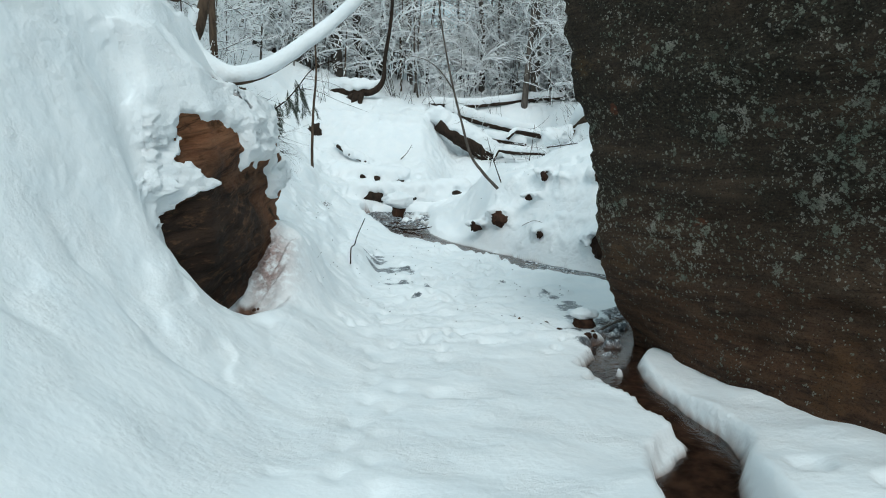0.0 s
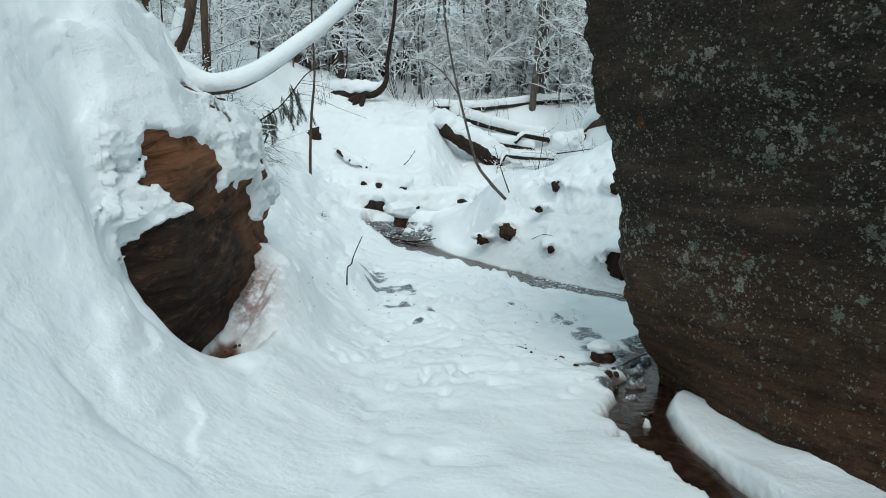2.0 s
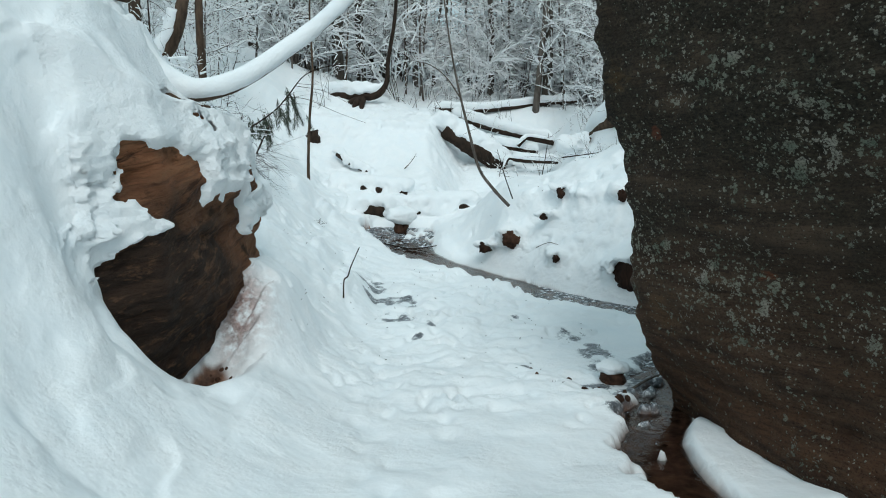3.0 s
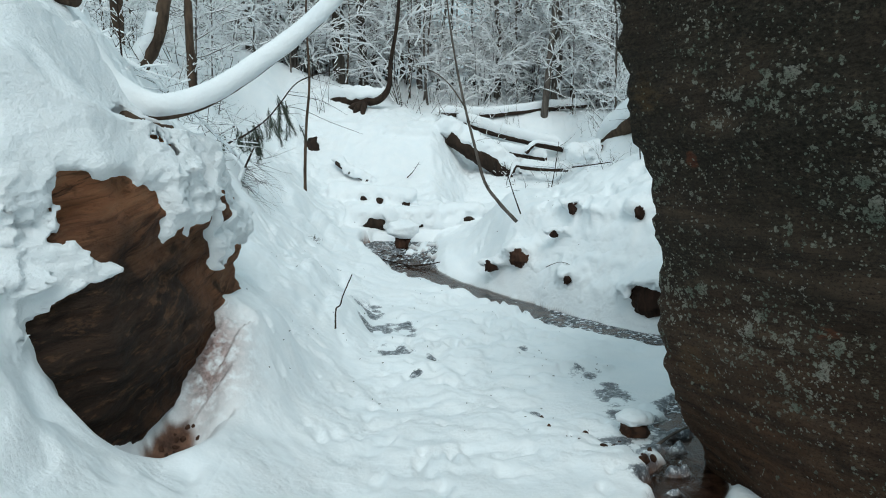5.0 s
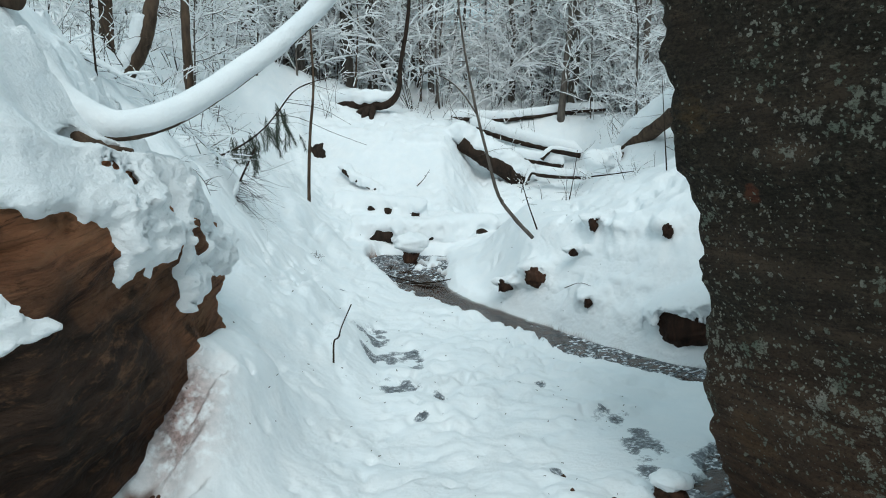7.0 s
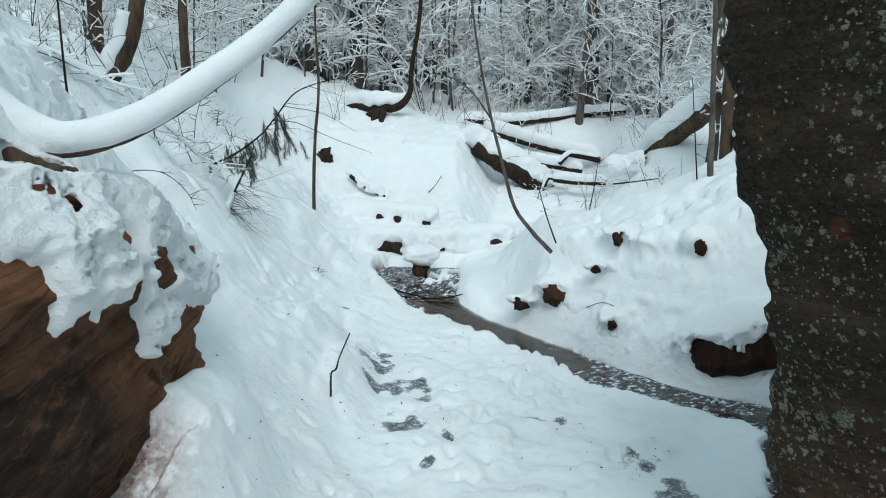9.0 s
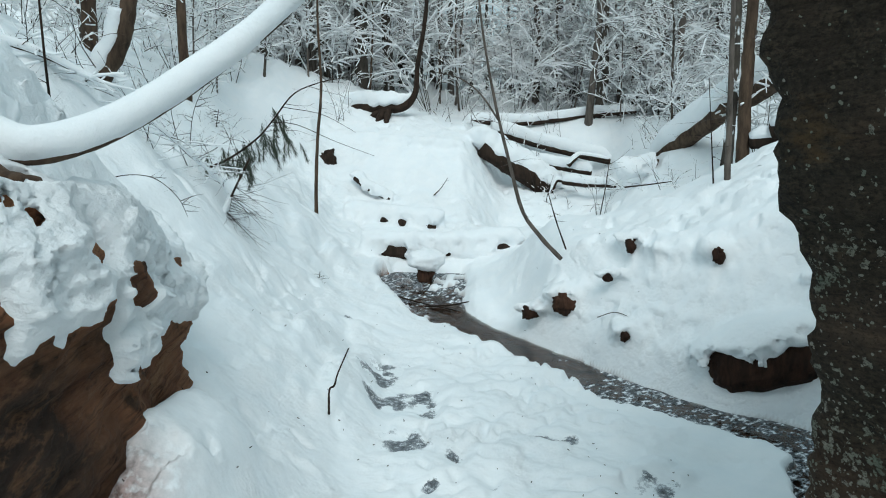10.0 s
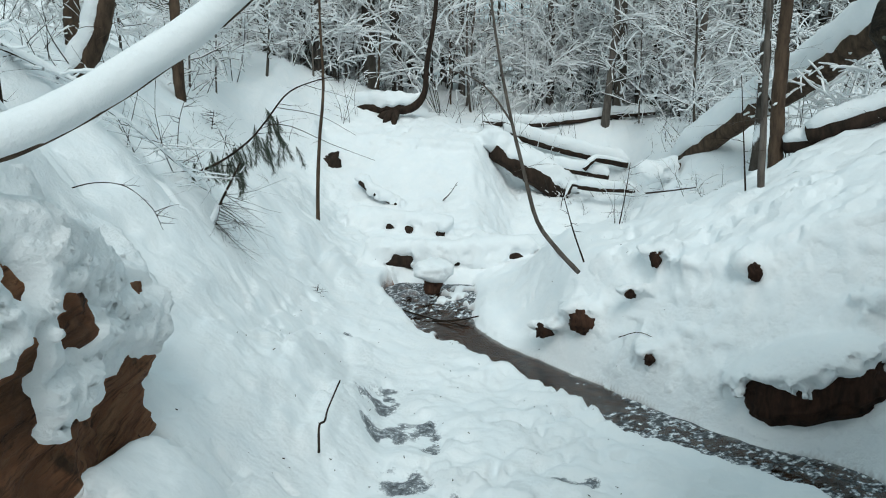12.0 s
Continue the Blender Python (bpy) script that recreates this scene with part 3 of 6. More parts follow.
def prints(x, y, cell, seed):
    """Scattered boot prints, 0..1, with a slightly raised rim."""
    ix, iy = np.floor(x / cell), np.floor(y / cell)
    depth = 0 * x
    for ox in (-1, 0, 1):
        for oy in (-1, 0, 1):
            cx, cy = ix + ox, iy + oy
            px, py = (cx + 0.2 + 0.6 * lattice(cx, cy, seed)) * cell, (cy + 0.2 + 0.6 * lattice(cx, cy, seed + 1)) * cell
            a = 1.3 * (lattice(cx, cy, seed + 2) - 0.5)
            du, dv = (x - px) * np.cos(a) + (y - py) * np.sin(a), (y - py) * np.cos(a) - (x - px) * np.sin(a)
            q = np.sqrt((du / 0.062) ** 2 + (dv / 0.135) ** 2)
            depth = np.maximum(depth, (lattice(cx, cy, seed + 4) > 0.42) * (1 - smooth(0.55, 1.15, q)))
    return depth


def land(x, y, detail=True):
    x, y = np.asarray(x, float), np.asarray(y, float)
    floor = along(y, [-60, -5, 3, 6, 9, 12, 16, 18.5, 21, 22.5, 25, 26.4, 28, 30, 33, 38, 52, 80, 140, 500],
                  [1.5, 0.8, 0.62, 0.40, 0.20, 0.10, 0.16, 0.34, 0.70, 0.95, 1.5, 2.2, 3.5, 4.4, 4.7, 6.0, 8.6, 12, 15, 20])
    # left bank
    foot = along(y, [-5, 6, 9, 12, 14, 15.5, 19, 23, 26, 30, 36], [-1.4, -1.62, -1.5, -1.5, -1.62, -1.85, -2.45, -3.2, -4.2, -5.5, -8.0])
    slope = along(y, [-5, 6, 8, 12, 14, 16, 20, 25, 32, 45], [0.95, 0.9, 0.95, 0.95, 0.95, 1.13, 1.05, 1.0, 0.4, 0.1])
    pillow = (0.12 + 0.14 * smooth(8.5, 11, y)) * fbm(x / 1.3, y / 1.3, 2, 101)
    rise = slope * softplus(foot - x + pillow * smooth(0.2, 1.2, foot - x), 0.28)
    yb = y - 0.8 * np.clip(x + 3.4, -2, 0)
    lean = -2.95 - 0.30 * smooth(9.4, 8.7, y)
    gentle = smooth(8.7, 7.6, y)
    bluff = (1.75 * smooth(-0.35 * gentle, 0.55 + 0.75 * gentle, lean - x) + np.clip(0.6 * (-3.2 - x), 0, 0.8)) * smooth(4.4, 7.6, yb) * (1 - smooth(11.9, 13.2, y))
    bluff = bluff * (1 - 0.4 * smooth(10.2, 12.6, y))
    cap = along(y, [-5, 6, 9, 11, 14, 20, 26, 34], [5.2, 5.3, 6.2, 6.2, 5.6, 5.0, 4.0, 2.2]) + 0.05 * softplus(-6.5 - x, 1.0)
    left = rise + bluff
    left = left - softplus(left - cap, 0.35)
    # far bank of the stream, then the slope on that side
    d, level, half, side = stream_at(x, y)
    reach = np.clip(d - half, 0, None)
    far_side = smooth(12.6, 15.0, y) * (1 - smooth(19.8, 24.8, y)) * (side > 0)
    lobes = np.clip(reach + 0.05 * fbm(x / 0.8, y / 0.8, 2, 83) * smooth(0.0, 0.3, reach), 0, None)
    tall, wide = 0.30 + 1.22 * smooth(0.2, 1.7, x), 0.36 + 1.0 * smooth(1.5, 0.0, x)
    shelf = tall * (1 - np.exp(-(lobes / wide) ** 1.25)) + 0.2 * reach + 0.36 * softplus(x - 2.3, 0.4)
    shelf = shelf - softplus(shelf - 4.6, 0.4)
    bank_top = level + 0.1 + shelf
    slope_right = 0.75 * softplus(x - 2.4, 0.5) * smooth(20.5, 25, y) * (1 - smooth(25.8, 29, y))
    slope_right = slope_right - softplus(slope_right - 2.3, 0.4)
    behind = 0.55 * softplus(x - 5.6, 0.5) * (1 - smooth(14, 18, y))
    behind = behind - softplus(behind - 5.0, 0.4)
    gully = -2.0 * smooth(-0.9, 0.6, x) * smooth(24.8, 27.6, y) * (1 - smooth(30.0, 32.6, y)) * (1 - smooth(3.4, 5.2, x))
    z = floor + left + slope_right + behind + gully
    z = np.where(bank_top > z, z + far_side * (bank_top - z), z)
    z = z - 0.04 * smooth(-0.5, 1.5, x) * smooth(3, 6, y) * (1 - smooth(13, 16, y))
    # hollows and drifts round the outcrop
    z = z + smooth(-3.6, -3.05, x) * (lump(x, y, -2.8, 9.45, 0.45, 0.62, -1.2) + lump(x, y, -3.1, 8.85, 0.3, 0.3, -0.7)) + lump(x, y, -3.05, 8.1, 0.4, 0.35, -0.32) + lump(x, y, -2.45, 8.5, 0.4, 0.35, -0.2) + lump(x, y, -2.5, 9.6, 0.25, 0.5, -0.22) + lump(x, y, -2.75, 9.15, 0.3, 0.35, -0.3) + 0.55 * np.exp(-((x + 2.3) / 0.42) ** 4 - ((y - 11.45) / 0.85) ** 4) + lump(x, y, -2.2, 10.5, 0.3, 0.4, 0.3) + lump(x, y, -2.95, 11.9, 0.14, 0.5, -0.7)
    z = z + lump(x, y, -3.5, 13.7, 0.5, 0.4, -0.3) + lump(x, y, -3.3, 7.6, 0.6, 0.5, 0.35)
    z = z + lump(x, y, 1.6, 24.2, 0.9, 0.9, 0.15) + lump(x, y, -7.0, 31.0, 2.5, 2.0, 1.2) + lump(x, y, -4.6, 32.4, 2.0, 1.1, 0.75)
    for sx, sy, r in BANK_STONES:
        z = z + lump(x, y, sx, sy + 1.1 * r, 1.6 * r, 0.9 * r, 1.0 * r)
    # undulations
    z = z + 0.12 * fbm(x / 1.6, y / 1.6, 3, 3) + 0.9 * fbm(x / 14, y / 14, 3, 9) * smooth(26, 45, np.hypot(x, y))
    if detail:
        # run of the surface, so that relief is not drawn out on steep snow
        u = x + 0.6 * (2 * smooth(-1.2, 0.4, x) - 1) * np.clip(z - floor, 0, 7)
        calm = smooth(6.5, 9.5, y)
        z = z + 0.045 * (1 - 0.7 * smooth(-1.2, -2.0, x)) * fbm(u / 0.7, y / 0.85, 3, 21)
        z = z - 0.07 * smooth(0.15, 0.7, vnoise(u / 0.42, y / 0.5, 151)) * smooth(-0.1, 0.4, vnoise(u / 1.4, y / 1.4, 153)) * (1 - smooth(8.5, 10.5, y))
        billow = 0.45 - np.abs(fbm(u / 0.75, y / 0.75, 4, 23))
        banks = np.maximum(smooth(-1.2, -2.0, x), smooth(0.3, 1.0, reach) * far_side)
        wx, wy = u + 0.12 * fbm(u / 0.3, y / 0.3, 2, 111), y + 0.12 * fbm(u / 0.3, y / 0.3, 2, 115)
        patchy = smooth(-0.15, 0.45, fbm(u / 1.9, y / 1.9, 2, 121))
        clods = 0.26 * pillows(wx / 0.95, wy / 0.95, 11) + 0.17 * pillows(wx / 0.45, wy / 0.45, 17) + 0.04 * pillows(wx / 0.2, wy / 0.2, 19)
        drawn = 0.32 * pillows(wx / 0.8, wy / 2.3, 11) + 0.25 * pillows(wx / 0.40, wy / 1.3, 17) + 0.09 * pillows(wx / 0.2, wy / 0.7, 19)
        turn = smooth(-1.0, -1.7, x) * smooth(9.5, 12.5, y)
        clods = clods * (1 - turn) + drawn * turn
        z = z + banks * (0.03 * billow + (clods - 0.12) * (0.3 + 0.7 * patchy) * (0.14 + 0.96 * calm) * (1 - 0.45 * (x > 0)))
        pits = smooth(0.42, 0.75, vnoise(wx / 0.14, wy / 0.32, 131)) * smooth(0.1, 0.5, vnoise(u / 0.8, y / 0.8, 133)) + 0.7 * smooth(0.5, 0.8, vnoise(wx / 0.3, wy / 0.26, 135)) * smooth(0.0, 0.4, vnoise(u / 1.3, y / 1.3, 137))
        z = z - 0.10 * pits * smooth(8.5, 10.5, y) * smooth(0.12, 0.5, reach)
        trodden = np.exp(-((x - 0.7) / 2.3) ** 4) * smooth(8.8, 11.0, y) * (1 - smooth(17.5, 19.5, y))
        z = z + trodden * (0.10 * (0.30 - np.abs(fbm(x / 0.5, y / 0.5, 4, 33))) + 0.15 * pillows(wx / 0.7, wy / 0.7, 23) + 0.05 * pillows(wx / 0.26, wy / 0.3, 29) - 0.09)
        z = z - trodden * (0.065 * prints(x, y, 0.40, 41) * smooth(-0.1, 0.3, vnoise(x / 0.9, y / 1.1, 49)) + 0.05 * prints(x + 3.1, y, 0.33, 47) * smooth(0.0, 0.3, vnoise(x / 0.8, y / 0.9, 50)))
        z = z + 0.10 * pillows(wx / 0.85, wy / 0.85, 31) * (1 - smooth(8, 11, y)) * smooth(1.2, 0.2, np.abs(x + 0.2)) * 0.5
        # a trail of old footprints
        for k in range(30):
            sy = 2.2 + 0.36 * k
            sx = -0.42 + 0.10 * math.sin(0.5 * k) - 0.02 * k + (0.13 if k % 2 else -0.13)
            z = z + lump(x, y, sx, sy, 0.09, 0.15, -0.055)
        for px, py, pr, ph in PUDDLES:
            z = z + lump(x, y, px, py, pr, ph, -0.09)
    z = np.maximum(z, level + 0.05)
    # the stream's cut
    wob = stream_edge(x, y, half, side)
    rim = half + 0.04 * vnoise(x / 0.7, y / 0.7, 51)
    z = np.where(y < 22.3, np.minimum(z, level + 0.12 + np.where(side > 0, 2.0, 2.9) * np.clip(d - rim - 0.03, 0, None)), z)
    k = np.maximum(np.where((side > 0) & (y > 11.5), smooth(-0.15, 0.28, d - wob), smooth(-0.08, 0.12, d - wob)), smooth(22.4, 22.8, y))
    z = (level - 0.09 + 0.03 * fbm(x / 0.3, y / 0.3, 2, 61)) * (1 - k) + z * k
    return z + (1 - k) * islands(x, y) * (0.17 + 0.05 * vnoise(x / 0.12, y / 0.12, 75))


def ground_lines(fine_lo, fine_hi, step, lo, hi, grow):
    mid = np.arange(fine_lo, fine_hi, step)
    out, v, s = [], fine_hi, step
    while v < hi:
        out.append(v)
        s *= grow
        v += s
    low, v, s = [], fine_lo, step
    while v > lo:
        s *= grow
        v -= s
        low.append(v)
    return np.array(low[::-1] + list(mid) + out + [hi])


OUTCROP_BOX = ((-4.9, 6.1, 0.1), (-1.7, 13.4, 5.2))
SLOPE_BOX = ((-5.6, 22.2, 0.5), (4.6, 31.2, 5.4))
BANK_BOX = ((0.2, 14.4, 0.05), (5.5, 19.3, 3.4))


def inside_box(x, y, box, margin=0.5):
    (x0, y0, _), (x1, y1, _) = box
    return smooth(0.04, margin, np.minimum(np.minimum(x - x0, x1 - x), np.minimum(y - y0, y1 - y)))


def bank_share(x, y):
    d, level, half, side = stream_at(x, y)
    return inside_box(x, y, BANK_BOX) * smooth(0.10, 0.28, d - half) * (side > 0)


def dirt_at(x, y):
    return np.maximum(lump(x, y, -2.5, 10.4, 0.35, 0.4, 1.0), lump(x, y, -2.75, 10.6, 0.25, 0.5, 0.9))


def soil_at(x, y):
    return smooth(0.35, 0.75, lump(x, y, -2.72, 9.74, 0.24, 0.34, 1.0) + 0.35 * fbm(x / 0.15, y / 0.15, 3, 141))


def build_ground():
    xs = ground_lines(-7.4, 4.2, 0.04, -900, 900, 1.09)
    xs = xs[(xs < -7.4) | (xs > -3.6) | (np.arange(len(xs)) % 2 == 0)]
    ys = ground_lines(5.2, 19.5, 0.042, -900, 1500, 1.06)
    gx, gy = np.meshgrid(xs, ys)
    gz = land(gx, gy)
    gz = gz - 0.05 * inside_box(gx, gy, OUTCROP_BOX) - 0.05 * bank_share(gx, gy) - 0.05 * inside_box(gx, gy, SLOPE_BOX)
    verts = np.stack([gx, gy, gz], -1).reshape(-1, 3)
    nu, nv = len(xs), len(ys)
    me = mesh_from("ground", verts, grid_faces(nu, nv))
    d, level, half, side = stream_at(gx, gy)
    wob = stream_edge(gx, gy, half, side)
    bed = np.where((side > 0) & (gy > 11.5), 1 - smooth(-0.04, 0.05, d - wob), 1 - smooth(-0.01, 0.06, d - wob)) * (1 - smooth(22.4, 22.6, gy))
    bed = bed * (1 - smooth(0.35, 0.6, islands(gx, gy)))
    wet = 0 * gx
    warp_x, warp_y = gx + 0.14 * fbm(gx / 0.3, gy / 0.3, 3, 91), gy + 0.14 * fbm(gx / 0.3, gy / 0.3, 3, 95)
    for px, py, rx, ry in PUDDLES:
        wet = np.maximum(wet, (0.75 + 0.6 * vnoise(gx / 0.16, gy / 0.16, 97)) * np.exp(-((warp_x - px) / rx) ** 2 - ((warp_y - py) / ry) ** 2))
    wet = np.maximum(wet, (0.7 + 0.5 * vnoise(gx / 0.25, gy / 0.25, 99)) * (1 - smooth(0.0, 0.14 + 0.35 * smooth(9.0, 10.0, gy) * (1 - smooth(12.0, 13.0, gy)), d - wob)) * smooth(8.5, 10, gy) * (side < 0) * (1 - smooth(22.2, 22.6, gy)))
    dirt = dirt_at(gx, gy)
    bed = np.maximum(bed, soil_at(gx, gy))
    for name, a in (("bed", bed), ("wet", wet), ("dirt", dirt)):
        at = me.attributes.new(name, "FLOAT", "POINT")
        at.data.foreach_set("value", np.clip(a, 0, 1).ravel())
    me.materials.append(GROUND)
    ob = new("ground", me)
    return tagged(ob, "deep fresh snow covering the ravine floor and banks", "snowy ground", kind="structure")


def land_at(x, y):
    return float(land(np.array([x]), np.array([y]))[0])


build_ground()


def build_water():
    verts, faces = [], []
    n = len(LINE)
    tang = np.gradient(LINE[:, :2], axis=0)
    tang /= np.linalg.norm(tang, axis=1)[:, None]
    for k in range(n):
        nx, ny = tang[k, 1], -tang[k, 0]
        for i in range(7):
            o = (i / 3 - 1) * (HALF[k] + 0.22)
            verts.append((LINE[k, 0] + nx * o, LINE[k, 1] + ny * o, LINE[k, 2]))
    me = mesh_from("stream", verts, grid_faces(7, n))
    slush = []
    for k in range(n):
        middle = float(np.interp(LINE[k, 1], [7.6, 8.8, 10.5, 12, 16.5, 17.6, 18.4, 19.4, 20.5, 22], [0.0, 0.15, 0.3, 0.5, 0.72, 0.35, 0.05, 0.0, 0.55, 0.85]))
        slush += [middle + 0.5 * abs(i / 3 - 1) ** 2 for i in range(7)]
    me.attributes.new("slush", "FLOAT", "POINT").data.foreach_set("value", slush)
    me.materials.append(WATER)
    ob = new("stream_water", me)
    return tagged(ob, "shallow clear brown stream running between snowy banks", "stream", kind="structure")


build_water()


# ---- rocks ----
def rock_mesh(name, outline, levels, seed, rough, strata, samples=120, shape=None, pitted=0.03):
    """A block lofted from its plan outline at each level (outline(z) gives corner points in order), roughened in beds."""
    verts, rings = [], []
    for z, inset in levels:
        pts = np.array(outline(z), float)
        mid = pts.mean(axis=0)
        closed = np.vstack([pts, pts[:1]])
        dense = []
        seg = np.linalg.norm(np.diff(closed, axis=0), axis=1)
        s = np.concatenate([[0], np.cumsum(seg)])
        t = np.linspace(0, s[-1], samples, endpoint=False)
        ring = np.stack([np.interp(t, s, closed[:, 0]), np.interp(t, s, closed[:, 1])], 1)
        for _ in range(3):
            ring = 0.25 * np.roll(ring, 1, 0) + 0.5 * ring + 0.25 * np.roll(ring, -1, 0)
        ring = mid + (ring - mid) * (1 - inset)
        for x, y in ring:
            p = Vector((x, y, z))
            out = Vector((x - mid[0], y - mid[1], 0)).normalized()
            g = noise.fractal(p * 0.55 + Vector((seed, 0, 0)), 0.9, 2.0, 5)
            h = noise.fractal(Vector((x * 0.5, y * 0.5, z * 3.2 + seed)), 0.7, 2.0, 4)
            f = noise.fractal(Vector((x * 3.2, y * 3.2, z * 5 + seed)), 0.8, 2.0, 4)
            p += out * (rough * g + strata * h + pitted * f)
            verts.append(p)
    verts = np.array([tuple(shape(v)) for v in verts]) if shape else np.array([tuple(v) for v in verts])
    faces = grid_faces(samples, len(levels), True)
    faces.append(tuple((len(levels) - 1) * samples + i for i in range(samples)))
    return mesh_from(name, verts, faces), verts.reshape(len(levels), samples, 3)


def build_boulder():
    def outline(z):
        cx = float(np.interp(z, [-0.5, 0.2, 0.8, 1.5, 1.9, 2.2, 2.5, 2.8, 3.05, 3.3, 3.42, 3.5, 3.7, 4.2, 4.8, 6.5], [2.85, 2.70, 2.33, 2.12, 2.09, 2.07, 1.99, 1.94, 1.89, 1.85, 1.79, 1.71, 1.65, 1.57, 1.46, 1.36]))
        cy = float(np.interp(z, [-0.5, 0.2, 1.5, 2.2, 3.0, 4.0, 6.5], [10.8, 10.5, 10.1, 10.0, 9.8, 9.7, 9.6]))
        nx = float(np.interp(z, [-0.5, 0.2, 0.7, 1.3, 2.0, 3.0, 3.7, 6.5], [4.3, 4.35, 5.1, 5.6, 5.8, 5.5, 5.3, 5.4]))
        nearer = (nx, 4.0)
        return [(cx, cy), (cx * 0.5 + nx * 0.5, cy * 0.5 + 2.0), nearer, (nx + 1.5, 2.8), (9.0, 3.0), (9.5, 8.0), (8.0, 12.4), (cx + 1.6, cy + 0.9), (cx + 0.35, cy + 0.35)]
    levels = [(z, 0.0) for z in np.arange(-0.5, 6.2, 0.055)] + [(6.3, 0.05), (6.5, 0.15), (6.6, 0.4)]
    root = thing("sandstone_boulder", "huge dark overhanging sandstone boulder spotted with pale lichen", "boulder")
    me, _ = rock_mesh("rock", outline, levels, 3.1, 0.055, 0.06, samples=420, pitted=0.055)
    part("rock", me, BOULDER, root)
    return root


build_boulder()


# sandstone outcrop: its outline in plan at each height
def outcrop_outline(z):
    u = np.interp(z, [-0.2, 0.5, 1.0, 1.6, 2.3, 2.8, 3.3, 3.6], [-0.24, -0.20, -0.10, 0.03, 0.0, 0.06, -0.02, -0.2])
    w = np.interp(z, [0.5, 1.6, 3.3], [-0.25, 0.0, 0.1])
    o = 0 * u
    return [(o - 6.0, o + 8.3), (o - 3.9, o + 8.42), (o - 3.35, o + 8.45), (-2.86 + 1.6 * u, o + 8.95), (-2.66 + 1.3 * u, o + 9.8), (-2.55 + u, 10.9 + w), (-2.78 + u, 11.6 + w), (-2.76 + u, 12.4 + w), (-3.15 + u, 12.78 + w), (o - 6.0, 13.1 + o)]


def outcrop_sink(x, y):
    """How much of its height the rock loses, towards its far end and where it runs into the bank."""
    return (0.9 * smooth(-3.3, -3.9, x) * smooth(9.3, 8.4, y) + 0.6 * smooth(10.3, 12.9, y)) / 3.4


def outcrop_distance(x, y, z):
    """Signed distance to the outcrop's plan outline at each height."""
    z0 = z / (1 - outcrop_sink(x, y))
    pts = outcrop_outline(np.clip(z0, -0.2, 3.6))
    best, inside = np.full(x.shape, 1e9), np.zeros(x.shape, bool)
    for (ax, ay), (bx, by) in zip(pts, pts[1:] + pts[:1]):
        dx, dy = bx - ax, by - ay
        t = np.clip(((x - ax) * dx + (y - ay) * dy) / (dx * dx + dy * dy), 0, 1)
        best = np.minimum(best, np.hypot(x - ax - t * dx, y - ay - t * dy))
        cross = (ay > y) != (by > y)
        inside ^= cross & (x < ax + (y - ay) * dx / np.where(np.abs(dy) < 1e-9, 1e-9, dy))
    return np.where(inside, -best, best), z0


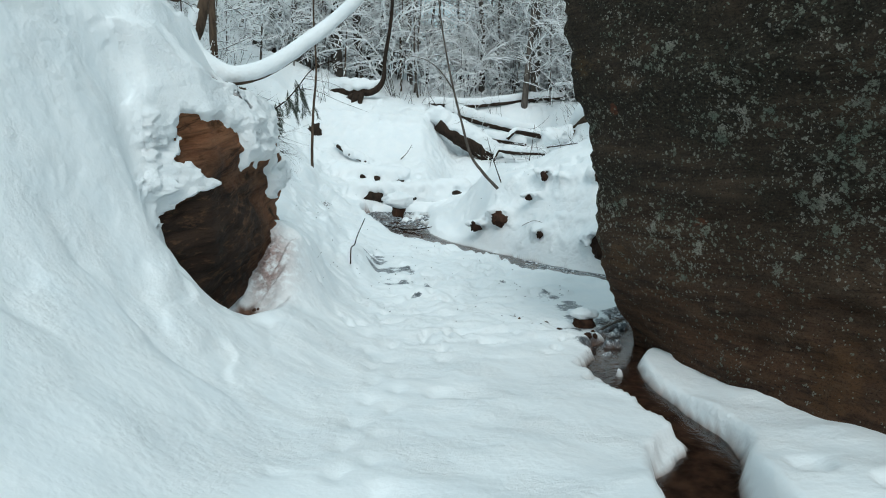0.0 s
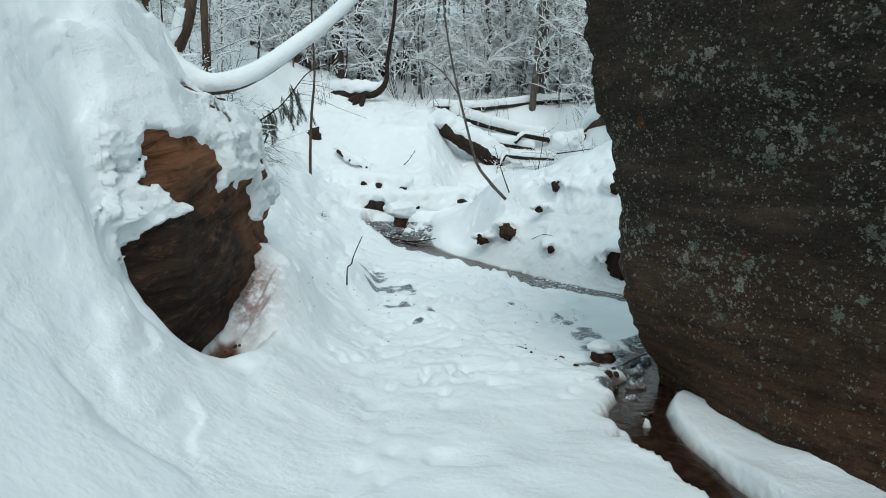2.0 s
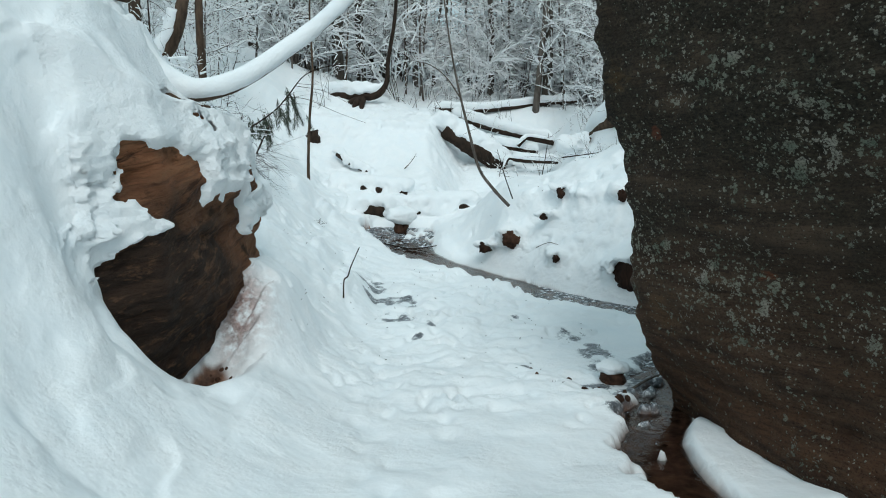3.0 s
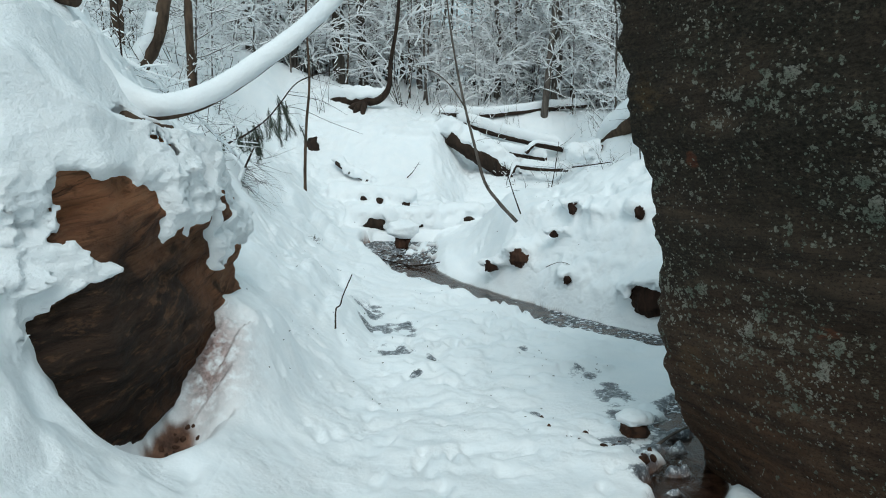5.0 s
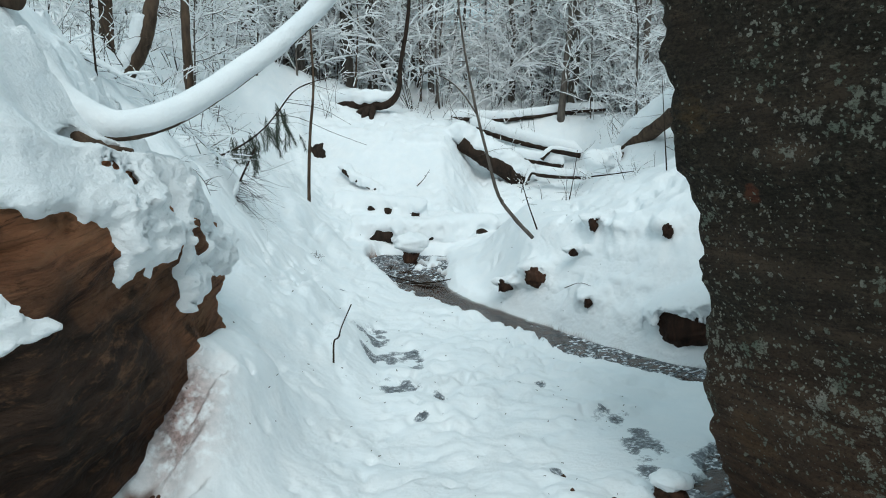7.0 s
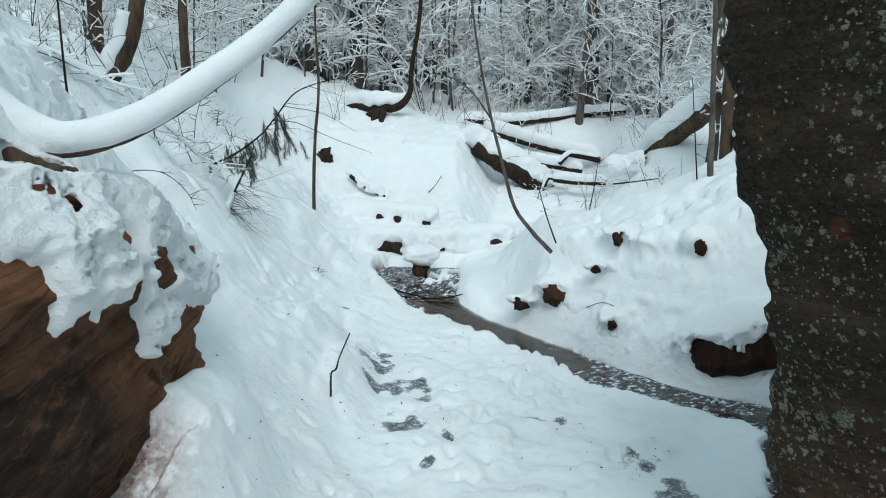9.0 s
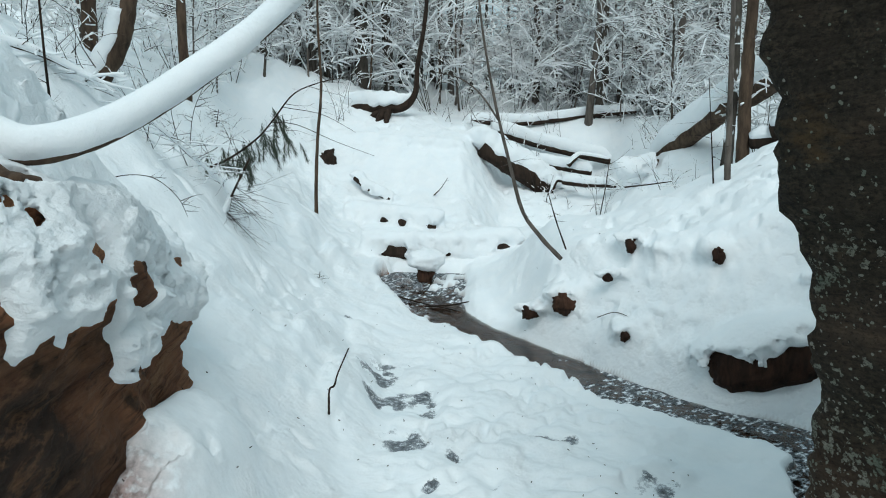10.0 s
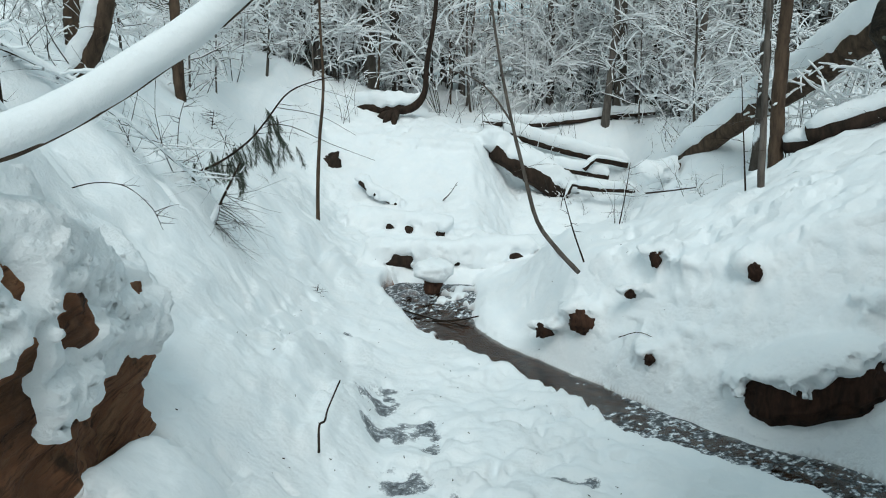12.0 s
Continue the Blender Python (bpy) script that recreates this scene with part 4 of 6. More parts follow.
def build_outcrop():
    def shape(v):
        return Vector((v.x, v.y, v.z * (1 - float(outcrop_sink(np.array(v.x), np.array(v.y))))))

    def outline(z):
        return [(float(a), float(c)) for a, c in outcrop_outline(np.array(z))]

    levels = [(z, 0.0) for z in np.arange(-0.2, 3.3, 0.04)] + [(3.34, 0.012), (3.40, 0.035), (3.45, 0.07), (3.5, 0.11), (3.54, 0.16), (3.57, 0.22)]
    root = thing("sandstone_outcrop", "reddish brown layered sandstone outcrop under a thick snow cap", "rock outcrop")
    me, ring = rock_mesh("rock", outline, levels, 7.7, 0.13, 0.09, samples=460, shape=shape, pitted=0.055)
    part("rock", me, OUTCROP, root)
    # how far the worn face stands out from the plain outline, by its run s and height
    ss, zz = np.arange(7.2, 13.0, 0.04), np.array([z for z, _ in levels[:88]])
    table = np.zeros((len(zz), len(ss)))
    for j in range(len(zz)):
        r = ring[j][(ring[j][:, 0] > -4.8)]
        dist, _ = outcrop_distance(r[:, 0], r[:, 1], r[:, 2])
        s = np.where(r[:, 0] > -3.35, r[:, 1], 8.45 + r[:, 0] + 3.35)
        order = np.argsort(s)
        table[j] = np.interp(ss, s[order], dist[order])

    def parts_of(x, y, z):
        d, z0 = outcrop_distance(x, y, z)
        s = np.where(x > -3.35, y, 8.45 + x + 3.35)
        js = np.clip(((s - ss[0]) / 0.04).astype(int), 0, len(ss) - 1)
        jz = np.clip(((z0 + 0.2) / 0.04).astype(int), 0, len(zz) - 1)
        d = d - table[jz, js]
        lid = z0 - 3.42 - 0.05 * vnoise3(x / 0.4, y / 0.4, z / 0.4, 3)
        rock = np.maximum(d, lid) + 0.04 * np.exp(-((d - lid) / 0.12) ** 2)
        # lower edge of the cap along the face, in lobes
        zlow = np.interp(s, [8.0, 8.75, 8.93, 9.2, 9.45, 9.6, 9.66, 9.72, 9.85, 10.0, 10.2, 10.32, 10.42, 10.52, 10.57, 10.66, 10.8, 11.05, 11.25, 11.43, 12.0, 12.34, 12.6],
                         [3.3, 3.21, 3.13, 3.11, 3.04, 2.98, 2.48, 2.46, 2.62, 2.55, 2.6, 2.64, 2.8, 2.76, 2.05, 1.96, 2.2, 2.0, 2.1, 2.16, 2.14, 2.08, 2.4])
        rag = 0.09 * vnoise3(x / 0.2, y / 0.2, z / 0.2, 5) + 0.07 * vnoise3(x / 0.09, y / 0.09, z / 0.09, 9) + 0.03 * vnoise3(x / 0.05, y / 0.05, z / 0.05, 13)
        over = z - zlow + rag
        for hy, hz, ry, rz in ((10.95, 2.8, 0.17, 0.13), (10.5, 3.15, 0.07, 0.13), (12.3, 2.82, 0.16, 0.13), (12.15, 3.05, 0.06, 0.06), (11.5, 2.45, 0.05, 0.04)):
            over = np.minimum(over, (np.hypot((y - hy) / ry, (z - hz) / rz) - 1) * 0.16 + 0.7 * rag)
        # snow sheet at the near end, with a tongue
        edge = np.interp(z, [1.7, 1.98, 2.23, 2.32, 2.42, 2.57, 2.74, 2.8, 2.98, 3.22], [8.3, 8.5, 8.72, 8.87, 9.06, 8.79, 8.71, 8.80, 8.82, 8.78])
        over = np.maximum(over, (edge - s) * 0.8 + 0.8 * rag)
        thick = -0.06 + 0.15 * smooth(-0.03, 0.16, over) + 0.10 * smooth(0.1, 0.7, over)
        crumb = 0.35 * np.abs(vnoise3(x / 0.22, y / 0.22, z / 0.18, 21)) + 0.55 * np.abs(vnoise3(x / 0.10, y / 0.10, z / 0.08, 25)) + 0.2 * np.abs(vnoise3(x / 0.055, y / 0.055, z / 0.05, 27)) + 0.3 * np.abs(vnoise3(x / 0.45, y / 0.45, z / 0.35, 29))
        thick = thick + smooth(0.02, 0.25, over) * (0.17 * (0.42 - crumb)) * (0.15 + 0.85 * smooth(8.9, 9.8, y))
        return rock - thick, over

    lo, hi = OUTCROP_BOX
    col = {}

    def field(x, y, z):
        lz = land(x[:, :, 0], y[:, :, 0]) - 0.03 * (1 - inside_box(x[:, :, 0], y[:, :, 0], OUTCROP_BOX))
        gx, gy = np.gradient(lz, 0.032)
        steep = np.sqrt(1 + np.minimum(gx ** 2 + gy ** 2, 9))
        earth = (z - lz[:, :, None]) / steep[:, :, None]
        crust = 0.06 * np.abs(vnoise3(x / 0.3, y / 0.3, z / 0.24, 61)) + 0.06 * np.abs(vnoise3(x / 0.13, y / 0.13, z / 0.11, 63)) - 0.06
        earth = earth + crust * smooth(1.4, 2.2, steep)[:, :, None] * smooth(1.2, 2.0, z) * (0.25 + 0.75 * smooth(8.6, 9.6, y))
        cap, over = parts_of(x, y, z)
        k = 0.02 + 0.22 * smooth(-0.02, 0.3, over) + 0.5 * smooth(0.45, 1.0, over)
        h = np.clip(0.5 + 0.5 * (cap - earth) / k, 0, 1)
        sink = outcrop_sink(x, y)
        brow, _ = outcrop_distance(x, y, 3.3 * (1 - sink))
        rise = 3.42 * (1 - sink) + 1.15 * softplus(-2.95 + 0.25 * smooth(10.75, 10.3, y) - x, 0.12) + 0.12 * vnoise3(x / 0.5, y / 0.5, 0 * z, 33) + 0.05 * vnoise3(x / 0.17, y / 0.17, z / 0.3, 35)
        crown = np.maximum(np.maximum((z - np.minimum(rise, 4.75)) * 0.7, brow + 0.03), (3.30 * (1 - sink) + 0.06 * vnoise3(x / 0.3, y / 0.3, 0 * z, 37) - z))
        hc = np.clip(0.5 + 0.5 * (crown - cap) / 0.25, 0, 1)
        cap = crown * (1 - hc) + cap * hc - 0.25 * hc * (1 - hc)
        h = np.clip(0.5 + 0.5 * (cap - earth) / k, 0, 1)
        near = (1 - inside_box(x, y, OUTCROP_BOX)) * 0.8
        col["cap"] = cap - earth
        body = np.where(near > 0.4, earth, cap * (1 - h) + earth * h - k * h * (1 - h))
        # hollow round the torn root under the bowed stem
        hole = (np.sqrt(((x + 2.9) / 0.30) ** 2 + ((y - 9.98) / 0.34) ** 2 + ((z - 3.52 + 0.6 * (x + 2.9)) / 0.22) ** 2) - 1) * 0.22 + 0.06 * vnoise3(x / 0.16, y / 0.16, z / 0.16, 67)
        return np.maximum(body, -hole)

    verts, nrm, quads = shell(lo, hi, 0.032, field)
    cells = np.clip(((verts - np.array(lo)) / 0.032).astype(int), 0, np.array(col["cap"].shape) - 1)
    mine = (col["cap"][tuple(cells.T)] < 0.0)[quads].sum(axis=1) > 2
    for own in (True, False):
        other = mine != own
        few = piece_size(len(verts), quads[~other])[quads[:, 0]] < 2500
        mine = np.where(~other & few, not own, mine)
    for own in (True, False):
        q = quads[mine == own]
        used, inv = np.unique(q, return_inverse=True)
        me = mesh_from("snow", verts[used], inv.reshape(q.shape))
        me.normals_split_custom_set_from_vertices([tuple(v) for v in nrm[used]])
        x, y = verts[used][:, 0], verts[used][:, 1]
        for name, a in (("bed", soil_at(x, y) * (not own)), ("wet", 0 * x), ("dirt", dirt_at(x, y) * (not own))):
            me.attributes.new(name, "FLOAT", "POINT").data.foreach_set("value", np.clip(a, 0, 1))
        if own:
            part("snow_cap", me, SNOW_CRUST, root, "lumpy overhanging cap of fresh snow")
        else:
            me.materials.append(GROUND)
            tagged(new("snow_drift", me), "deep snow drifted round the foot of the sandstone outcrop", "snow drift", kind="structure")
    return root


build_outcrop()


# ---- wood under snow ----
LOGS = []


def log_thing(name, label, category, points, radius, bark, snow=0.2, sides=14, taper=0.75, snow_from=0.0, snow_to=1.0, n=36, seed=1.0, group="", lumpy=0.12, shift=(0, 0)):
    """A stem along the points, with the snow that lies along its top, hanging over to one side by shift."""
    root = thing(name, label, category, group=group)
    line = spline(points, n)
    r = radius * np.linspace(1, taper, n)
    v, f = tube(line, r, sides, 1.0, 0.16, 0.25, seed)
    trunk = part("trunk", mesh_from("trunk", v, f), bark, root)
    if snow > 0:
        a, b = int(snow_from * (n - 1)), max(int(snow_to * (n - 1)), 3)
        ln = line[a:b + 1].copy()
        rr = r[a:b + 1]
        ends = np.minimum(1, np.minimum(np.arange(len(ln)), np.arange(len(ln))[::-1]) / 2.5 + 0.25)
        ln[:, 2] += rr * 0.55 + snow * 0.42 * ends
        ln[:, 0] += shift[0]
        ln[:, 1] += shift[1]
        v, f = tube(ln, np.maximum(rr * 1.12, 0.02) * (0.6 + 0.4 * ends), 14, 1.0, lumpy * 1.6, 0.16, seed + 5)
        w = np.array([tuple(q) for q in v]).reshape(len(ln), 14, 3)
        mid = ln[:, None, :]
        tall = (snow * 0.5 + 0.35 * rr)[:, None] / np.maximum(rr * 1.12, 0.02)[:, None]
        w[..., 2] = mid[..., 2] + (w[..., 2] - mid[..., 2]) * np.maximum(tall, 0.5)
        part("snow", mesh_from("snow", w.reshape(-1, 3), f), SNOW, trunk, "soft white snow lying along the top")
    return root


# long curved stem bowed out over the ravine, thick with snow
def build_bowed_stem():
    root = thing("bowed_tree_stem", "curved leaning tree stem thickly coated with smooth snow", "fallen tree")
    line = spline([(-3.6, 10.2, 4.35), (-3.35, 10.28, 4.05), (-3.1, 10.36, 3.86), (-2.84, 10.42, 3.81), (-2.52, 10.65, 3.93), (-2.18, 11.0, 4.2), (-1.8, 11.27, 4.53), (-1.36, 11.4, 4.93), (-0.95, 11.4, 5.4), (-0.6, 11.4, 6.0)], 60)
    r = np.linspace(0.085, 0.035, 60)
    v, f = tube(line - np.array([0, 0, 0.05]), r, 10, 1.0, 0.1, 0.2, 2.0)
    part("stem", mesh_from("stem", v, f), BARK_BROWN, root)
    up = line + np.array([0, 0, 0.025])
    rs = np.interp(np.arange(60), [0, 6, 16, 40, 59], [0.2, 0.14, 0.122, 0.098, 0.07])
    v, f = tube(up, rs, 20, 1.08, 0.10, 0.4, 9.0)
    part("snow", mesh_from("snow", v, f), SNOW, root, "thick smooth sleeve of snow")
    for row, r0 in (([(-3.3, 10.3, 3.80), (-3.08, 10.15, 3.62), (-2.96, 10.02, 3.40), (-2.95, 9.95, 3.2)], 0.17), ([(-3.15, 10.25, 3.70), (-2.9, 10.15, 3.62), (-2.66, 10.1, 3.61)], 0.08)):
        v, f = tube(spline(row, 14), np.linspace(r0, 0.03, 14), 10, 0.85, 0.4, 0.09, 4.0)
        part("root_stub", mesh_from("root_stub", v, f), BARK_BROWN, root, "splintered reddish brown root stub")



build_bowed_stem()
log_thing("fallen_log", "short reddish brown log under a cushion of snow on the bank", "log", [(-4.6, 10.4, 5.10), (-4.0, 10.2, 4.95), (-3.5, 10.05, 4.83)], 0.10, BARK_BROWN, 0.34, n=20, taper=0.9, seed=3.3)
def buried_log(name, label, category, points, radius, bark, snow, taper=0.75, n=36, seed=1.0, lumpy=0.0):
    """A log whose snow belongs to the slope it lies in."""
    LOGS.append((spline(points, 14), radius * np.linspace(1, taper, 14), snow))
    return log_thing(name, label, category, points, radius, bark, 0.0, taper=taper, n=n, seed=seed)


buried_log("fallen_log", "dark log lying across the stream head under deep snow", "log", [(-2.7, 22.75, 1.22), (-1.2, 22.95, 1.2), (0.7, 23.2, 1.3)], 0.19, BARK_DARK, 0.42, seed=4.0)
buried_log("fallen_log", "dark rotten log end sticking out of the snow slope", "log", [(-3.6, 25.2, 1.72), (-2.6, 25.05, 1.66), (-1.3, 24.9, 1.55)], 0.22, BARK_DARK, 0.36, seed=5.0)
buried_log("branch", "dark rotten branch half buried in the snow slope", "branch", [(-3.75, 26.55, 2.72), (-3.3, 26.2, 2.45), (-2.6, 26.1, 2.1)], 0.10, BARK_DARK, 0.13, n=16, seed=6.0)
buried_log("fallen_log", "long snow-buried log lying across the slope crest", "log", [(-5.3, 28.6, 3.7), (-3.05, 28.3, 3.60), (-1.8, 28.2, 3.52), (-0.9, 28.3, 3.46)], 0.09, BARK_DARK, 0.5, seed=7.0)
buried_log("fallen_log", "thick dark mossy log slanting down with snow on top", "log", [(-0.22, 29.2, 3.58), (0.35, 29.3, 3.21), (0.95, 29.4, 2.86), (1.66, 29.6, 2.4), (2.0, 29.7, 2.15)], 0.30, BARK_DARK, 0.5, seed=8.0, taper=1.1, lumpy=0.2)
log_thing("fallen_log", "slender dark trunk lying across the far hollow under snow", "log", [(-0.8, 32.2, 4.45), (1.02, 32.0, 4.34), (2.35, 32.2, 4.46), (3.72, 32.6, 4.64), (5.3, 33.1, 4.76)], 0.09, BARK_DARK, 0.30, seed=9.0)
log_thing("fallen_log", "long thin trunk lying down into the hollow under snow", "log", [(0.1, 31.5, 4.1), (1.54, 31.0, 3.64), (2.78, 30.6, 3.32), (4.0, 30.3, 3.05)], 0.12, BARK_DARK, 0.42, seed=9.5)
log_thing("fallen_log", "slim log lying in the hollow below a snow ridge", "log", [(1.3, 30.2, 3.05), (2.2, 29.9, 2.9), (3.3, 29.5, 2.72)], 0.10, BARK_DARK, 0.34, seed=9.7)
log_thing("branch", "crooked dark branch end arching out of the snow", "branch", [(2.55, 29.4, 2.95), (2.75, 29.4, 3.18), (3.0, 29.5, 3.27), (3.86, 29.6, 3.13)], 0.075, BARK_DARK, 0.10, n=18, seed=9.2)
log_thing("branch", "short snapped branch standing in the snowy hollow", "branch", [(2.0, 29.2, 2.1), (2.15, 29.2, 2.45), (2.3, 29.15, 2.5), (2.8, 29.0, 2.38)], 0.06, BARK_DARK, 0.12, n=16, seed=9.3)
log_thing("fallen_log", "thin snow-covered log end beside the hollow", "log", [(2.3, 28.6, 2.5), (3.0, 28.4, 2.42), (3.9, 28.3, 2.4)], 0.08, BARK_DARK, 0.25, n=18, seed=9.4)
buried_log("fallen_log", "rusty broken log end poking out of the snow", "log", [(3.6, 25.3, 2.97), (4.1, 25.6, 3.08), (5.0, 26.2, 3.2)], 0.17, BARK_BROWN, 0.2, n=18, seed=9.9)
log_thing("leaning_log", "big brown fallen trunk propped on the slope with snow on top", "log", [(4.75, 26.6, 3.3), (5.65, 24.2, 4.4), (6.15, 22.5, 5.0), (6.6, 20.5, 5.75), (7.3, 18.2, 6.6)], 0.25, BARK_BROWN, 0.46, n=44, seed=10.0, taper=1.1, shift=(-0.08, -0.03), lumpy=0.18)
log_thing("fallen_log", "dark log under the leaning trunk, capped with snow", "log", [(5.6, 20.6, 3.95), (6.6, 19.9, 4.35), (8.0, 19.2, 4.9)], 0.16, BARK_DARK, 0.25, n=20, seed=10.4)
log_thing("fallen_log", "dark stump log under the leaning trunk, capped with snow", "log", [(5.3, 20.9, 3.75), (6.0, 20.5, 3.85), (6.8, 20.2, 4.1)], 0.14, BARK_DARK, 0.2, n=16, seed=10.8)


def build_slope_snow():
    """Snow of the upper slope, lying over the logs and hollow under their edges."""
    step = 0.065

    def field(x, y, z):
        px, py = x[:, :, 0], y[:, :, 0]
        lz = land(px, py) - 0.035 * (1 - inside_box(px, py, SLOPE_BOX))
        gx, gy = np.gradient(lz, step)
        body = (z - lz[:, :, None]) / np.sqrt(1 + np.minimum(gx ** 2 + gy ** 2, 6))[:, :, None]
        rag = 0.06 * vnoise3(x / 0.28, y / 0.28, z / 0.28, 51) + 0.05 * vnoise3(x / 0.14, y / 0.14, z / 0.14, 53)
        body = body + 0.5 * rag
        for line, r, snow in LOGS:
            bare, over = np.full(x.shape, 9.0), np.full(x.shape, 9.0)
            m0, m1 = line.min(axis=0) - 1.0, line.max(axis=0) + 1.0
            sel = (x > m0[0]) & (x < m1[0]) & (y > m0[1]) & (y < m1[1]) & (z > m0[2]) & (z < m1[2])
            qx, qy, qz = x[sel], y[sel], z[sel]
            near, top = np.full(qx.shape, 9.0), np.full(qx.shape, 9.0)
            for k in range(len(line) - 1):
                a, c = line[k], line[k + 1]
                d = c - a
                for lift, store in ((0.0, near), (1.0, top)):
                    up = lift * (0.5 * r[k] + 0.40 * snow)
                    back = lift * 0.25 * r[k]
                    t = np.clip(((qx - a[0]) * d[0] + (qy - a[1] - back) * d[1] + (qz - a[2] - up) * d[2]) / (d @ d), 0, 1)
                    e = np.sqrt((qx - a[0] - t * d[0]) ** 2 + (qy - a[1] - back - t * d[1]) ** 2 + ((qz - a[2] - up - t * d[2]) * (1 + 0.15 * lift)) ** 2)
                    np.minimum(store, e - r[k] * (1.0 if lift == 0 else 1.08) - lift * 0.16 * snow, out=store)
            clump = smooth(-0.35, 0.15, 0.6 * vnoise3(qx / 0.6, qy / 0.6, qz / 0.6, 57) + 0.7 * vnoise3(qx / 0.22, qy / 0.22, qz / 0.22, 58)) * (r[0] < 0.3)
            b0 = np.maximum(body[sel], -(near - (0.10 if r[0] > 0.25 else 0.02) + 1.6 * rag[sel] + 0.2 * clump))
            b0 = np.minimum(b0, near - 0.09 + 0.35 * (1 - clump) + rag[sel])
            top = top + rag[sel]
            kk = 0.22
            h = np.clip(0.5 + 0.5 * (top - b0) / kk, 0, 1)
            body[sel] = top * (1 - h) + b0 * h - kk * h * (1 - h)
        return body

    verts, nrm, quads = shell(*SLOPE_BOX, step, field)
    me = mesh_from("snow", verts, quads)
    me.normals_split_custom_set_from_vertices([tuple(v) for v in nrm])
    for name in ("bed", "wet", "dirt"):
        me.attributes.new(name, "FLOAT", "POINT").data.foreach_set("value", np.zeros(len(verts)))
    me.materials.append(GROUND)
    tagged(new("snow_slope", me), "deep snow slope lying thickly over fallen logs", "snow slope", kind="structure")


build_slope_snow()


def build_curved_tree():
    root = thing("curved_tree", "dark tree curving up from the ground, snow on its bend", "tree")
    line = spline([(-5.2, 30.6, 4.75), (-4.4, 30.2, 4.85), (-3.6, 30.0, 4.85), (-3.0, 30.0, 4.82), (-2.6, 30.0, 4.98), (-2.36, 30.0, 5.4), (-2.3, 30.0, 6.2), (-2.0, 30.0, 8.1), (-1.9, 30.0, 11.5), (-1.7, 30.2, 15)], 70)
    r = np.interp(np.arange(70), [0, 25, 40, 69], [0.2, 0.15, 0.085, 0.04])
    v, f = tube(line, r, 12, 1.0, 0.15, 0.2, 2.2)
    part("trunk", mesh_from("trunk", v, f), BARK_DARK, root)
    top = line[:34] + np.array([0, 0, 0.25])
    v, f = tube(top, r[:34] * np.interp(np.arange(34), [0, 24, 33], [1.4, 1.4, 0.35]), 16, 1.2, 0.42, 0.3, 3.0)
    part("snow", mesh_from("snow", v, f), SNOW, root, "thick snow resting on the bend")
    for k, (dx, dy, dz) in enumerate(((-0.35, -0.5, -0.35), (0.05, -0.6, -0.55), (-0.7, -0.3, -0.2))):
        v, f = tube(spline([(-3.3, 29.9, 4.7), (-3.3 + dx * 0.6, 29.9 + dy * 0.6, 4.62 + dz * 0.3), (-3.3 + dx, 29.9 + dy, 4.55 + dz)], 8), np.linspace(0.16, 0.05, 8), 8, 1.0, 0.3, 0.15, k)
        part("root", mesh_from("root", v, f), BARK_DARK, root)


build_curved_tree()


def stone(name, label, place, size, mat, seed, snow=0.0, category="stone", turn=0.0, group="", wide=1.25, blocky=0.8, back=0.0, fine=4):
    """A weathered stone, with an optional snow cushion on top (back: how far the cushion lies towards the slope)."""
    root = thing(name, label, category, group=group)
    bm = bmesh.new()
    bmesh.ops.create_icosphere(bm, subdivisions=fine, radius=1.0)
    for v in bm.verts:
        d = v.co.normalized()
        g = noise.fractal(d * 1.1 + Vector((seed, seed, 0)), 0.9, 2.0, 2)
        h = noise.fractal(d * 4.0 + Vector((seed, 0, seed)), 0.9, 2.0, 3)
        c = Vector((math.copysign(abs(d.x) ** blocky, d.x), math.copysign(abs(d.y) ** blocky, d.y), math.copysign(abs(d.z) ** blocky, d.z)))
        v.co = c * (0.86 + 0.42 * g + 0.16 * h)
    bm.transform(Matrix.Translation(place) @ Matrix.Rotation(turn, 4, "Z") @ Matrix.Diagonal((*size, 1)))
    me = bpy.data.meshes.new("rock")
    bm.to_mesh(me)
    bm.free()
    me.polygons.foreach_set("use_smooth", [True] * len(me.polygons))
    rock = part("rock", me, mat, root)
    if snow:
        bm = bmesh.new()
        bmesh.ops.create_icosphere(bm, subdivisions=4, radius=1.0)
        for v in bm.verts:
            d = v.co.normalized()
            g = noise.fractal(d * 1.6 + Vector((seed, 3, 0)), 0.9, 2.0, 4)
            v.co = d * (1 + 0.2 * g)
        bm.transform(Matrix.Translation((place[0], place[1] + back, place[2] + size[2] * 0.75 + snow * 0.35)) @ Matrix.Rotation(turn, 4, "Z") @ Matrix.Diagonal((size[0] * wide, size[1] * wide, snow * 0.62, 1)))
        me = bpy.data.meshes.new("snow")
        bm.to_mesh(me)
        bm.free()
        me.polygons.foreach_set("use_smooth", [True] * len(me.polygons))
        part("snow", me, SNOW, rock, "rounded cushion of snow")
    return root


